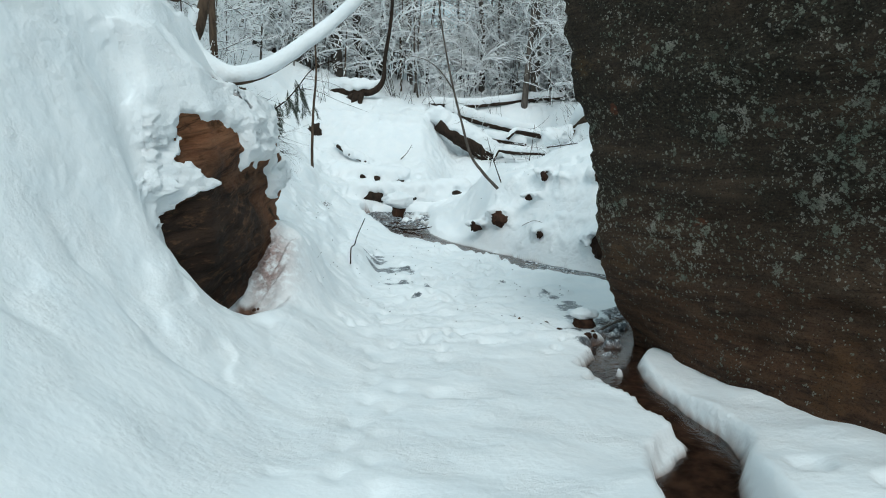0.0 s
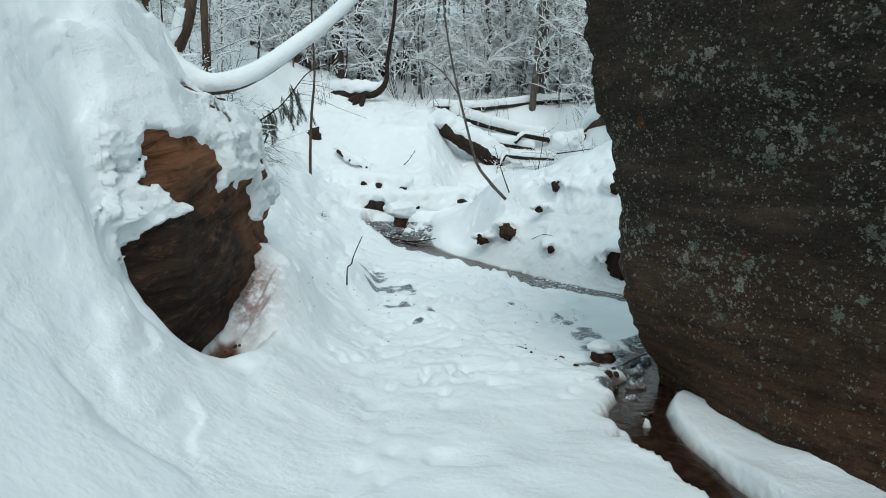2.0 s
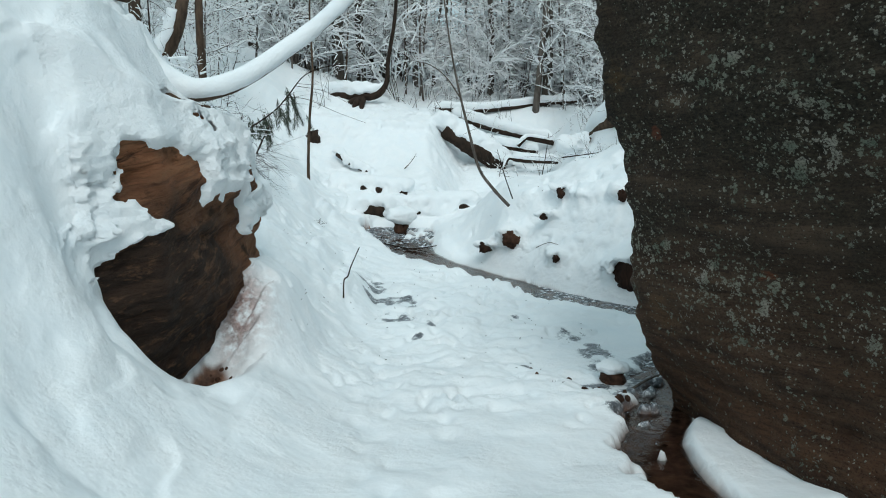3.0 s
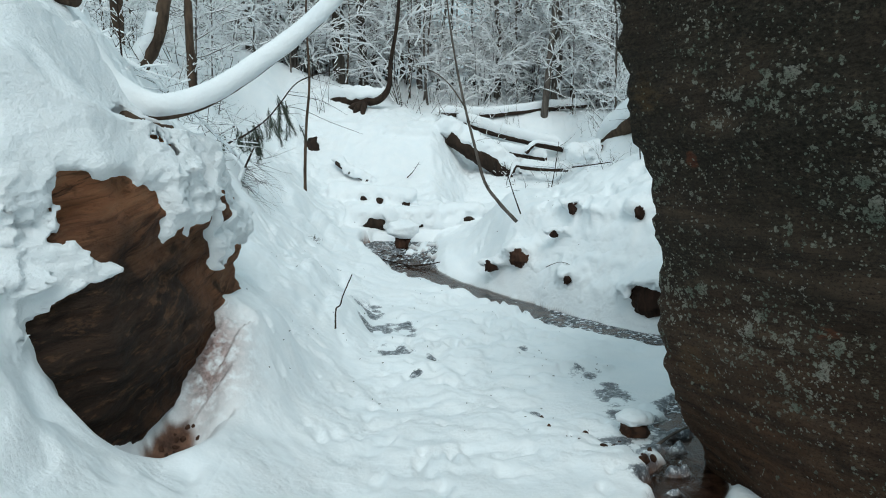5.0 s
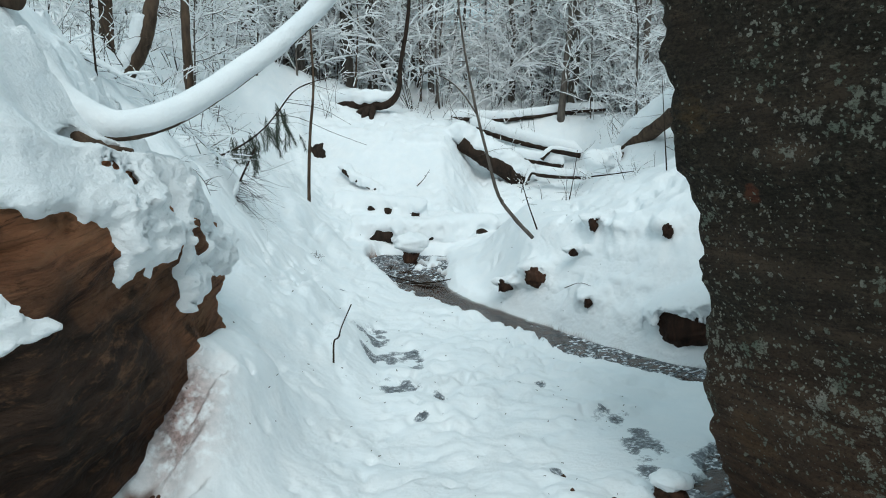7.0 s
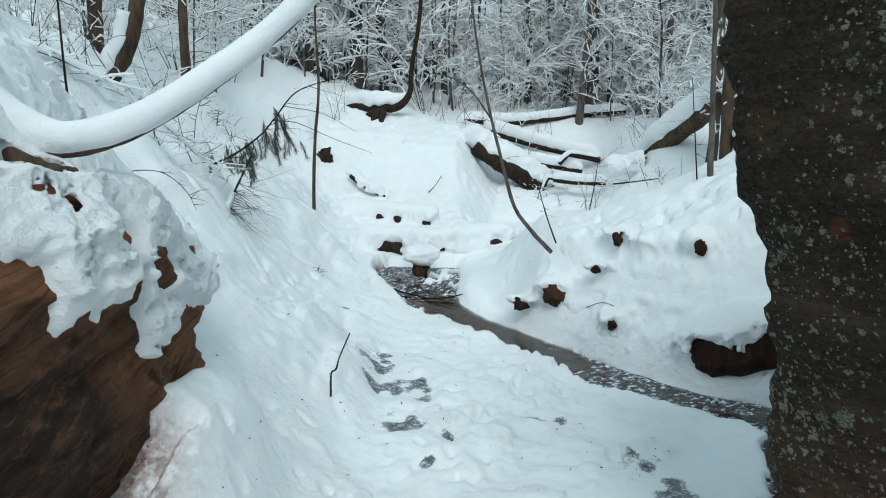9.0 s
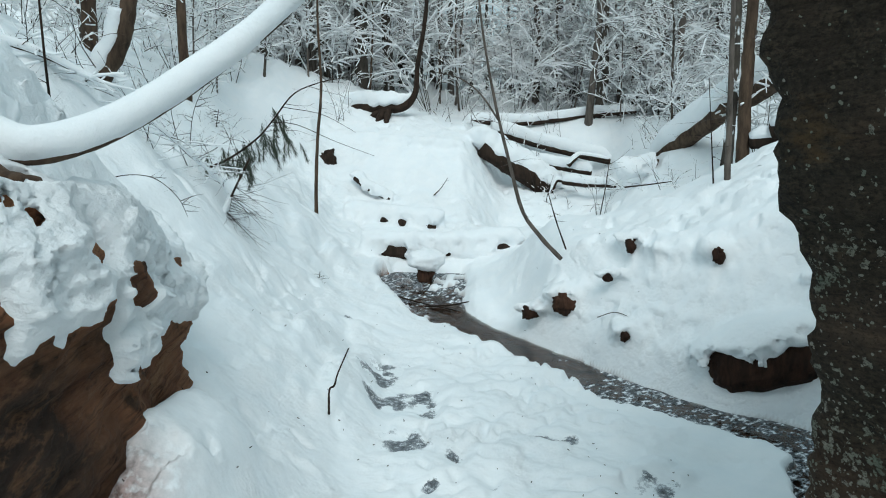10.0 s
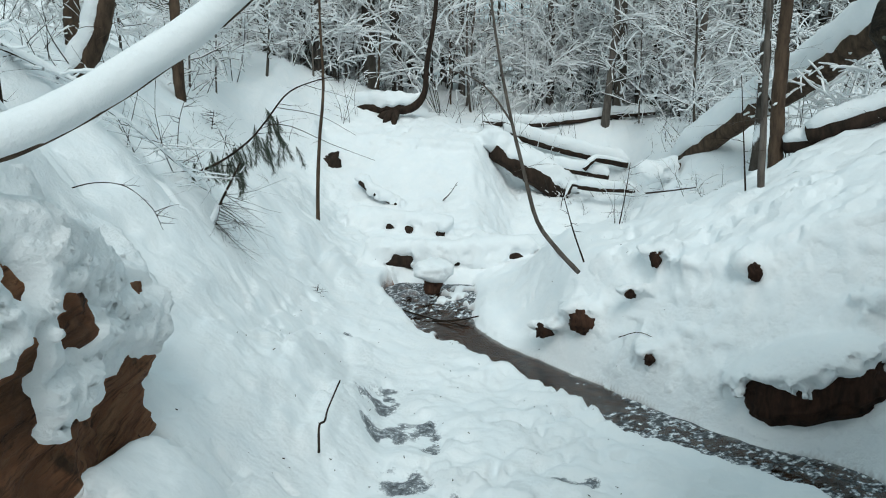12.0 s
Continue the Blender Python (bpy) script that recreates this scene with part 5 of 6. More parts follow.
stone("stream_stone", "brown stone standing in the stream under a round snow cushion", (-1.31, 21.8, 0.84), (0.2, 0.17, 0.25), STONE, 1.0, 0.40, wide=2.1)
stone("stream_stone", "reddish brown stone at the stream edge with a snow cap", (2.2, 11.15, 0.12), (0.17, 0.15, 0.13), STONE, 2.0, 0.14)
NICHES = [(1.45, 18.33, 0.97, 0.2), (0.83, 18.58, 0.73, 0.12), (2.51, 18.03, 2.06, 0.13), (3.59, 16.85, 2.09, 0.13), (2.29, 17.23, 0.72, 0.10), (2.93, 17.72, 2.02, 0.06), (3.12, 17.6, 2.06, 0.05), (2.1, 17.85, 1.55, 0.08), (4.75, 15.9, 1.75, 0.08), (4.95, 15.8, 1.9, 0.10)]
for k, (x, y, z, r) in enumerate(NICHES):
    stone("bank_stone", "dark brown stone poking out under a lip of the snowy bank" if r > 0.1 else "small dark stone half buried in the snowy bank", (x, y + 0.75 * r, z), (r * 1.25, r * 0.8, r * 1.05), STONE if k == 0 else STONE_DARK, 3.7 + 1.3 * k, group="bank stones", fine=4, blocky=0.78, turn=0.5 * k)
stone("rotten_stump", "black rotten stump with snow in its hollows", (-4.75, 27.35, 3.2), (0.3, 0.25, 0.35), BARK_DARK, 10.0, 0.0, "stump")


def build_bank():
    """The far bank's snow, hollowed round the stones that show in it and lipped over the big one."""
    root = thing("bank_boulder", "large dark brown boulder jutting from under the snowy bank", "boulder")
    turn = (Matrix.Rotation(-0.55, 3, "Z") @ Matrix.Rotation(-0.38, 3, "Y")).to_4x4()
    mid, size = Vector((4.05, 15.92, 0.80)), (0.95, 0.46, 0.46)
    bm = bmesh.new()
    bmesh.ops.create_icosphere(bm, subdivisions=5, radius=1.0)
    for v in bm.verts:
        d = v.co.normalized()
        g = noise.fractal(d * 1.3 + Vector((4, 2, 0)), 0.9, 2.0, 3)
        h = noise.fractal(Vector((d.x * 3, d.y * 3, d.z * 7)), 0.8, 2.0, 4)
        v.co = Vector([math.copysign(abs(c) ** 0.8, c) for c in d]) * (0.92 + 0.10 * g + 0.05 * h)
    bm.transform(Matrix.Translation(mid) @ turn @ Matrix.Diagonal((*size, 1)))
    me = bpy.data.meshes.new("rock")
    bm.to_mesh(me)
    bm.free()
    me.polygons.foreach_set("use_smooth", [True] * len(me.polygons))
    part("rock", me, STONE_DARK, root)
    back = np.array(turn.to_3x3().transposed())

    def field(x, y, z):
        px, py = x[:, :, 0], y[:, :, 0]
        lz = land(px, py) - 0.035 * (1 - bank_share(px, py))
        gx, gy = np.gradient(lz, 0.045)
        earth = (z - lz[:, :, None]) / np.sqrt(1 + np.minimum(gx ** 2 + gy ** 2, 6))[:, :, None]
        rag = 0.05 * vnoise3(x / 0.2, y / 0.2, z / 0.2, 41) + 0.035 * vnoise3(x / 0.09, y / 0.09, z / 0.09, 43)
        earth = earth + 0.6 * rag + 0.07 * np.abs(vnoise3(x / 0.4, y / 0.4, z / 0.34, 45)) - 0.02
        p = [back[i][0] * (x - mid.x) + back[i][1] * (y - mid.y) + back[i][2] * (z - mid.z) for i in range(3)]
        reach = (np.sqrt(sum((c / s) ** 2 for c, s in zip(p, size))) - 0.95) * 0.46
        over = p[2] - 0.06 - 0.10 * np.abs(p[0]) + 2.8 * rag
        earth = np.maximum(earth, -(reach - 0.10 + rag + 0.25 * smooth(0.0, 0.12, over)))
        cap = reach + 0.05 - 0.24 * smooth(-0.02, 0.18, over)
        k = 0.16
        h = np.clip(0.5 + 0.5 * (cap - earth) / k, 0, 1)
        body = np.where(over > -0.02, cap * (1 - h) + earth * h - k * h * (1 - h), np.minimum(earth, cap))
        for sx, sy, sz, r in NICHES:
            hole = (np.sqrt(((x - sx) / 1.0) ** 2 + ((y - sy + 0.5 * r) / 1.2) ** 2 + ((z - sz + 0.1 * r) / 1.0) ** 2) - 0.80 * r) + 2.4 * rag * min(1, r / 0.14)
            lip = np.sqrt(((x - sx) / 2.2) ** 2 + ((y - sy - 1.5 * r) / 1.6) ** 2 + ((z - sz - 0.7 * r) / 1.1) ** 2) - 0.85 * r + 0.9 * rag
            hh = np.clip(0.5 + 0.5 * (lip - body) / 0.25, 0, 1)
            body = np.maximum(lip * (1 - hh) + body * hh - 0.25 * hh * (1 - hh), -hole)
        return body

    verts, nrm, quads = shell(*BANK_BOX[:2], 0.045, field)
    me = mesh_from("snow", verts, quads)
    me.normals_split_custom_set_from_vertices([tuple(v) for v in nrm])
    for name in ("bed", "wet", "dirt"):
        me.attributes.new(name, "FLOAT", "POINT").data.foreach_set("value", np.zeros(len(verts)))
    me.materials.append(GROUND)
    tagged(new("snow_bank", me), "deep snow bank with ragged lips over half-buried stones", "snow bank", kind="structure")


build_bank()


# ---- living wood: saplings, twigs, the forest ----
def grow(rng, start, way, length, radius, order, out, droop=0.0, kids=6, wander=0.22, nseg=4):
    """Adds a wandering tapered stem and its side shoots to out, rows as sticks() takes them."""
    p, d = Vector(start), Vector(way).normalized()
    step = length / nseg
    for k in range(nseg):
        q = p + d * step
        r0, r1 = radius * (1 - 0.75 * k / nseg), radius * (1 - 0.75 * (k + 1) / nseg)
        out.append((*p, r0, *q, r1))
        if order > 0 and (k > 0 or order == 1):
            for _ in range(max(1, round(kids / nseg + rng.uniform(-0.5, 0.5)))):
                side = Vector((rng.gauss(0, 1), rng.gauss(0, 1), rng.gauss(0.1, 0.5)))
                side -= side.dot(d) * d
                way2 = d * rng.uniform(0.5, 1.1) + side.normalized() * rng.uniform(0.6, 1.1)
                s = p.lerp(q, rng.random())
                grow(rng, s, way2, length * rng.uniform(0.28, 0.5), r1 * 0.62, order - 1, out, droop * 1.4, kids * 0.8, wander, max(2, nseg - 1))
        p = q
        d = (d + Vector((rng.gauss(0, wander), rng.gauss(0, wander), rng.gauss(0, wander * 0.6) - droop))).normalized()


def snow_on(segments, least, share=0.9, steep=0.82, rng=None, factor=1.6):
    """The stretches of twig that carry snow, thickened."""
    rows = []
    for s in segments:
        a, b = Vector(s[0:3]), Vector(s[4:7])
        d = (b - a).normalized()
        if abs(d.z) < steep and (rng is None or rng.random() < share):
            f = 1.0 - 0.5 * abs(d.z)
            w = rng.uniform(0.5, 1.7) if rng else 1.0
            r0, r1 = (s[3] * factor + least * w) * f, (s[7] * factor + least * w * 0.8) * f
            rows.append((*(a + Vector((0, 0, s[3] + 0.35 * r0))), r0, *(b + Vector((0, 0, s[7] + 0.35 * r1))), r1))
    return rows


def make_shrub(seed, height, lean_most, snow):
    rng = random.Random(seed)
    out = []
    for k in range(rng.randint(5, 8)):
        a = rng.uniform(0, 6.28)
        lean = rng.uniform(0.1, lean_most)
        grow(rng, (0.15 * math.cos(a), 0.15 * math.sin(a), -0.1), (lean * math.cos(a), lean * math.sin(a), 1), height * rng.uniform(0.7, 1.1), 0.007 + 0.002 * height, 2, out, 0.09, 6, 0.16, 5)
    root = thing("shrub", "bare leafless shrub with every twig laden with snow", "shrub", group="snowy undergrowth")
    crown = tagged(part("crown", sticks(out), TWIG, root), kind="stuff")
    tagged(part("snow", sticks(snow_on(out, snow, 0.9, 0.9, rng), 3, 0, 1.0, 0.85), TWIG_SNOW, crown), kind="stuff")
    return root


def make_tree(seed, height, radius, bark, branches, low, label):
    rng = random.Random(seed)
    root = thing("tree", label, "tree", group="forest trees")
    line = [(0, 0, -0.4)]
    x = y = 0.0
    for k in range(1, 9):
        x += rng.gauss(0, 0.10)
        y += rng.gauss(0, 0.10)
        line.append((x, y, height * k / 8))
    line = spline(line, 22)
    v, f = tube(line, np.interp(np.arange(22), [0, 1.5, 21], [radius * 1.35, radius, radius * 0.35]), 9, 1.0, 0.12, 0.5, seed)
    part("trunk", mesh_from("trunk", v, f), bark, root)
    out = []
    for k in range(branches):
        t = low + (min(height * 0.9, 10.0) - low) * rng.random() ** 1.1
        p = [float(np.interp(t, line[:, 2], line[:, i])) for i in range(3)]
        a = rng.uniform(0, 6.28)
        grow(rng, p, (math.cos(a), math.sin(a), rng.uniform(-0.05, 0.9)), rng.uniform(0.9, 2.4) * (1.1 - 0.5 * t / height), 0.012, 1, out, 0.05, 7, 0.22, 4)
    out = [(*r[0:3], r[3] + 0.015 * w, *r[4:7], r[7] + 0.014 * w) for r in out for w in (rng.uniform(0.3, 2.0),)]
    tagged(part("crown", sticks(out), LADEN, root, "fine twigs with snow along them"), kind="stuff")
    return root


def make_spruce(seed, height):
    rng = random.Random(seed)
    root = thing("spruce_tree", "dark green young spruce with snow on its drooping boughs", "spruce", group="forest spruces")
    line = spline([(0, 0, -0.3), (0.05, 0, height * 0.5), (0, 0.03, height)], 12)
    v, f = tube(line, np.linspace(0.09, 0.02, 12), 8)
    part("trunk", mesh_from("trunk", v, f), BARK_DARK, root)
    green, top = [], []
    z = 0.5
    while z < height * 0.97:
        reach = (1 - z / height) * height * 0.30 + 0.15
        for k in range(7):
            a = rng.uniform(0, 6.28)
            L = reach * rng.uniform(0.7, 1.1)
            p, d = Vector((0, 0, z)), Vector((math.cos(a), math.sin(a), 0.1)).normalized()
            for s in range(4):
                q = p + d * L / 4
                side = Vector((-d.y, d.x, 0))
                for sg in (-1, 1):
                    for m in range(2):
                        s0 = p.lerp(q, rng.random())
                        green.append((*s0, 0.02, *(s0 + side * sg * L * 0.2 + d * L * 0.14 - Vector((0, 0, 0.06 + 0.1 * rng.random()))), 0.004))
                green.append((*p, 0.03, *q, 0.02))
                if rng.random() < 0.85:
                    top.append((*(p + Vector((0, 0, 0.04))), 0.06 * rng.uniform(0.6, 1.4), *(q + Vector((0, 0, 0.03))), 0.05 * rng.uniform(0.5, 1.3)))
                p, d = q, (d - Vector((0, 0, 0.16))).normalized()
        z += 0.24 + 0.05 * rng.random()
    crown = tagged(part("crown", sticks(green), NEEDLE, root), kind="stuff")
    tagged(part("snow", sticks(top, 4, 0, 1.0, 0.6), TWIG_SNOW, crown), kind="stuff")
    return root


def stand(kinds, rng, spots, sizes=(0.85, 1.2), lean=3.0, sink=0.05):
    """Sets copies of the kinds at the spots; the first of each kind is moved to a spot itself."""
    fresh = list(kinds)
    for k, (x, y) in enumerate(spots):
        s = rng.uniform(*sizes)
        m = pose(x, y, land_at(x, y) - sink, rng.gauss(0, lean), rng.gauss(0, lean), rng.uniform(0, 360))
        if k < len(kinds):
            kinds[k].matrix_basis = m
        else:
            src = kinds[k % len(kinds)]
            ob = copy_thing(src, m)
            ob.scale = (s, s, s)


def forest_spots(rng, count, y0, y1, spread, gap, keep_clear=None):
    spots = []
    tries = 0
    while len(spots) < count and tries < 20000:
        tries += 1
        y = y0 + (y1 - y0) * rng.random() ** 0.8
        x = rng.uniform(-spread, spread) * y
        if keep_clear and keep_clear(x, y):
            continue
        if all((x - a) ** 2 + (y - b) ** 2 > gap * gap for a, b in spots):
            spots.append((x, y))
    return spots


def hollow(x, y):
    """The open ravine, where nothing tall grows."""
    if y < 31 and -6.3 - 0.2 * (y - 20) < x < 5.0:
        return True
    if y < 24 and -8 < x < 8:
        return True
    return y < 35 and -3.5 < x < 3.5


rng = random.Random(11)
TREE_LABEL = "tall slender bare forest tree with snow on its branches"
trees = [make_tree(1, 15, 0.13, BARK, 36, 1.2, TREE_LABEL), make_tree(2, 17, 0.17, BARK_SNOWY, 34, 1.4, TREE_LABEL), make_tree(3, 11, 0.055, BARK_SNOWY, 44, 0.6, TREE_LABEL),
         make_tree(4, 16, 0.11, BARK, 36, 1.2, TREE_LABEL), make_tree(5, 10, 0.04, BARK, 44, 0.6, TREE_LABEL), make_tree(6, 17, 0.2, BARK_SNOWY, 32, 1.8, TREE_LABEL), make_tree(7, 9, 0.032, BARK, 42, 0.5, TREE_LABEL)]
stand(trees, rng, forest_spots(rng, 78, 31, 41, 0.42, 0.8, hollow) + forest_spots(rng, 26, 26, 44, 0.60, 1.3, hollow), lean=2.2)
thin = [make_tree(8, 12, 0.05, BARK, 7, 3.0, "thin dark bare forest tree with few branches"), make_tree(9, 14, 0.075, BARK_SNOWY, 7, 4.0, "thin dark bare forest tree with few branches"), make_tree(10, 9, 0.03, BARK_BROWN, 8, 2.0, "thin dark bare forest tree with few branches")]
stand(thin, random.Random(12), forest_spots(random.Random(13), 50, 31.5, 42, 0.40, 0.6, hollow) + forest_spots(random.Random(15), 90, 40, 75, 0.45, 0.7, hollow), lean=2.0)
shrubs = [make_shrub(21, 2.6, 0.9, 0.026), make_shrub(22, 3.4, 0.7, 0.028), make_shrub(23, 1.8, 1.0, 0.022), make_shrub(24, 4.6, 0.6, 0.030)]
stand(shrubs, rng, forest_spots(rng, 56, 30, 39, 0.42, 0.8, lambda x, y: y < 32 and -6 < x < 5.5 or y < 34.5 and -1.5 < x < 5) + forest_spots(rng, 22, 31, 40, 0.22, 0.8, lambda x, y: x < -1.5 or y < 34.5 and x < 5), lean=6)
for k, (x, y) in enumerate([(-8.5, 19), (-9.2, 22), (-7.9, 24.5), (-10, 20.5), (-9.5, 26), (-7.6, 27.5), (-8.8, 29), (-11, 23), (7.5, 24), (8.2, 27), (6.5, 29), (9, 30), (7, 32), (10, 26), (5.8, 30.8), (8.5, 22.5), (-6.6, 29.8), (-5.4, 31.5), (-7.0, 15.2), (-7.6, 17.6), (-8.2, 14.6), (-7.8, 20.0), (-8.8, 16.4), (6.4, 23.4), (7.2, 21.6)]):
    ob = copy_thing(shrubs[(0, 2, 1)[k % 3]], pose(x, y, land_at(x, y) - 0.05, rng.gauss(0, 6), rng.gauss(0, 6), rng.uniform(0, 360)))
for k, (x, y) in enumerate([(-8.2, 20.5), (-7.4, 25.8), (-6.9, 28.4), (-6.0, 30.5), (-5.0, 32.5), (-4.2, 33.5), (3.2, 34.6), (4.6, 32.0), (5.6, 28.6), (6.8, 26.5), (7.6, 29.5), (6.1, 33.0), (-9.0, 24.0), (-7.0, 23.2)]):
    ob = copy_thing(trees[(4, 6, 2)[k % 3]], pose(x, y, land_at(x, y) - 0.05, rng.gauss(0, 3), rng.gauss(0, 3), rng.uniform(0, 360)))
    ob.scale = (0.7, 0.7, 0.8)
spruces = [make_spruce(31, 5.0), make_spruce(32, 3.2)]
stand(spruces, rng, [(11.5, 40), (-13, 40), (15, 36), (9, 47), (16, 46), (-8, 47), (4, 55), (19, 40)], lean=2)


def make_brush(seed, height, count, lean_most):
    """A loose clump of hair-thin bare shoots with hardly any snow."""
    rng = random.Random(seed)
    out = []
    for k in range(count):
        a, lean = rng.uniform(0, 6.28), rng.uniform(0.1, lean_most)
        grow(rng, (0.3 * rng.gauss(0, 1), 0.3 * rng.gauss(0, 1), -0.15), (lean * math.cos(a), lean * math.sin(a), 1), height * rng.uniform(0.5, 1.1), 0.011, 1, out, 0.04, 5, 0.13, 6)
    root = thing("brush", "loose clump of thin bare dark shoots in the snow", "brush", group="thin brush")
    tagged(part("twig", sticks(out), TWIG, root), kind="stuff")
    tagged(part("snow", sticks(snow_on(out, 0.012, 0.5, 0.8, rng), 3, 0, 1.0, 0.85), TWIG_SNOW, root), kind="stuff")
    return root


brush = [make_brush(61, 1.6, 6, 0.9), make_brush(62, 2.4, 4, 0.5), make_brush(63, 1.0, 7, 1.3)]
brush_rng = random.Random(64)
stand(brush, brush_rng, [(5.3, 28.8), (6.3, 28.4), (7.0, 27.6), (7.9, 27.8), (6.0, 22.0), (6.6, 20.6), (4.8, 31.6), (4.3, 33.0), (4.0, 28.7), (4.8, 27.6), (5.4, 27.4), (2.4, 28.6), (3.2, 29.8), (1.4, 29.6), (3.6, 26.4), (4.5, 24.4), (2.9, 24.6), (5.0, 22.6),
      (-6.3, 16.2), (-6.9, 18.8), (-7.7, 22.8), (-5.7, 15.6), (-6.6, 19.1), (-7.1, 22.5), (-8.1, 25.6), (-8.0, 27.3), (-6.0, 18.0), (-5.3, 18.6), (-5.0, 16.9), (-4.9, 20.2), (-5.6, 21.4), (-4.6, 29.2), (-5.8, 27.0), (-1.0, 30.5), (0.2, 31.0), (-2.0, 31.6), (1.0, 32.2), (2.2, 31.6)],
      (0.6, 1.1), 8.0, 0.03)


def build_far_woods():
    """The woods going on up the slope, too far to tell tree from tree."""
    rng = random.Random(77)
    stems, white = [], []
    for k in range(60):
        y = rng.uniform(75, 150)
        x = rng.uniform(-0.72, 0.72) * y
        z = land_at(x, y)
        h, r = rng.uniform(11, 19), rng.uniform(0.07, 0.2)
        dx, dy = rng.gauss(0, 0.5), rng.gauss(0, 0.5)
        stems.append((x, y, z - 0.5, r, x + dx, y + dy, z + h, r * 0.4))
        for m in range(7):
            t = rng.uniform(0.08, 0.95)
            a = rng.uniform(0, 6.28)
            L = rng.uniform(1.0, 2.6)
            p = (x + dx * t, y + dy * t, z + h * t)
            q = (p[0] + L * math.cos(a), p[1] + L * math.sin(a), p[2] + L * rng.uniform(-0.1, 0.6))
            white.append((p[0], p[1], p[2] + 0.05, 0.06, q[0], q[1], q[2] + 0.05, 0.03))
    ob = thing("far_woods", "distant snowy winter woods rising up the slope", "woods", kind="stuff")
    tagged(part("stems", sticks(stems, 4), BARK_SNOWY, ob), kind="stuff")
    tagged(part("snow", sticks(white, 3), TWIG_SNOW, ob), kind="stuff")


build_far_woods()


# ---- single trees and saplings round the ravine ----
def stem_thing(name, label, category, points, r0, r1, bark, side=(), n=26, snow=0.0, seed=1, twigs=0, twig_len=0.5, group="", span=(0.3, 1.0), plaster=None):
    """A stem with side branches given as point rows, fine twigs and a little snow; plaster: where snow clings to its side."""
    root = thing(name, label, category, group=group)
    line = spline(points, n)
    v, f = tube(line, np.linspace(r0, r1, n), 9, 1.0, 0.18, 0.15, seed)
    stem = part("stem", mesh_from("stem", v, f), bark, root)
    rng = random.Random(seed * 13 + 5)
    for row, rr in side:
        ln = spline(row, 10)
        v, f = tube(ln, np.linspace(rr, rr * 0.35, 10), 6, 1.0, 0.1, 0.1, seed)
        part("branch", mesh_from("branch", v, f), bark, stem)
    out = []
    for k in range(twigs):
        t = rng.uniform(*span)
        p = line[min(int(t * (n - 1)), n - 1)]
        a = rng.uniform(0, 6.28)
        grow(rng, p, (math.cos(a), math.sin(a), rng.uniform(-0.3, 0.5)), twig_len * rng.uniform(0.5, 1.2), 0.006, 1, out, 0.03, 3, 0.2, 3)
    if out:
        tagged(part("twig", sticks(out), bark, root), kind="stuff")
    if plaster:
        v, f = tube(line[:n * 2 // 3] + np.array(plaster), np.linspace(r0, r1, n)[:n * 2 // 3] * 1.05, 12, 1.0, 0.3, 0.25, seed + 2)
        part("snow", mesh_from("snow", v, f), SNOW_CRUST, stem, "snow clinging along one side")
    if snow:
        rows = [(*a, max(r, 0.012) + snow, *c, max(r, 0.012) + snow) for a, c, r in zip(line[:-1] + np.array([0, 0, snow]), line[1:] + np.array([0, 0, snow]), np.linspace(r0, r1, n)) if abs(c[2] - a[2]) < 0.75 * np.linalg.norm(c - a)]
        rows += snow_on(out, snow * 0.5, 0.6, 0.8, rng)
        if rows:
            tagged(part("snow", sticks(rows, 6), SNOW, root), kind="stuff")
    return root


stem_thing("sapling", "thin leaning bare sapling rooted in the snowy bank", "sapling",
           [(1.4, 18.82, 1.7), (1.02, 18.75, 2.11), (0.69, 18.7, 2.58), (0.47, 18.6, 3.36), (0.26, 18.5, 4.17), (0.07, 18.4, 5.07), (-0.07, 18.3, 5.98), (-0.2, 18.2, 7.2)], 0.042, 0.014, BARK,
           [([(0.28, 18.5, 4.12), (-0.06, 18.4, 4.6), (-0.42, 18.3, 4.86), (-0.8, 18.3, 4.95)], 0.018)], twigs=8, twig_len=0.6, seed=3)
stem_thing("sapling", "thin bare sapling shoot beside the leaning one", "sapling", [(1.5, 19.0, 1.85), (1.3, 18.95, 2.4), (1.12, 18.9, 3.0)], 0.016, 0.006, BARK_DARK, twigs=5, twig_len=0.35, seed=5)
stem_thing("dead_pole", "thin dead pole with ragged bark standing in snow", "dead sapling", [(-4.11, 23.2, 1.75), (-4.1, 23.2, 2.7), (-4.03, 23.2, 3.85), (-3.91, 23.2, 5.1), (-3.95, 23.2, 6.9), (-3.8, 23.2, 9)], 0.05, 0.02, BARK_BROWN, twigs=6, twig_len=0.5, seed=7)
stem_thing("young_tree", "slim grey young tree on the snowy slope", "tree", [(4.36, 19.2, 2.8), (4.34, 19.2, 4.3), (4.3, 19.2, 6.07), (4.2, 19.2, 9.5)], 0.062, 0.03, BARK, twigs=10, twig_len=0.9, seed=9)
stem_thing("young_tree", "brown young tree standing on the snowy slope", "tree", [(5.19, 21.0, 3.2), (5.19, 21.0, 5.18), (5.22, 21.0, 6.4), (5.3, 21, 10)], 0.14, 0.09, BARK_BROWN, twigs=8, twig_len=1.0, seed=11)
stem_thing("young_tree", "mossy snow-streaked tree behind the leaning log", "tree", [(5.5, 23.0, 3.2), (5.56, 23.0, 5.0), (5.55, 23.0, 6.8), (5.6, 23, 11)], 0.13, 0.08, BARK_SNOWY, twigs=10, twig_len=1.0, seed=13)
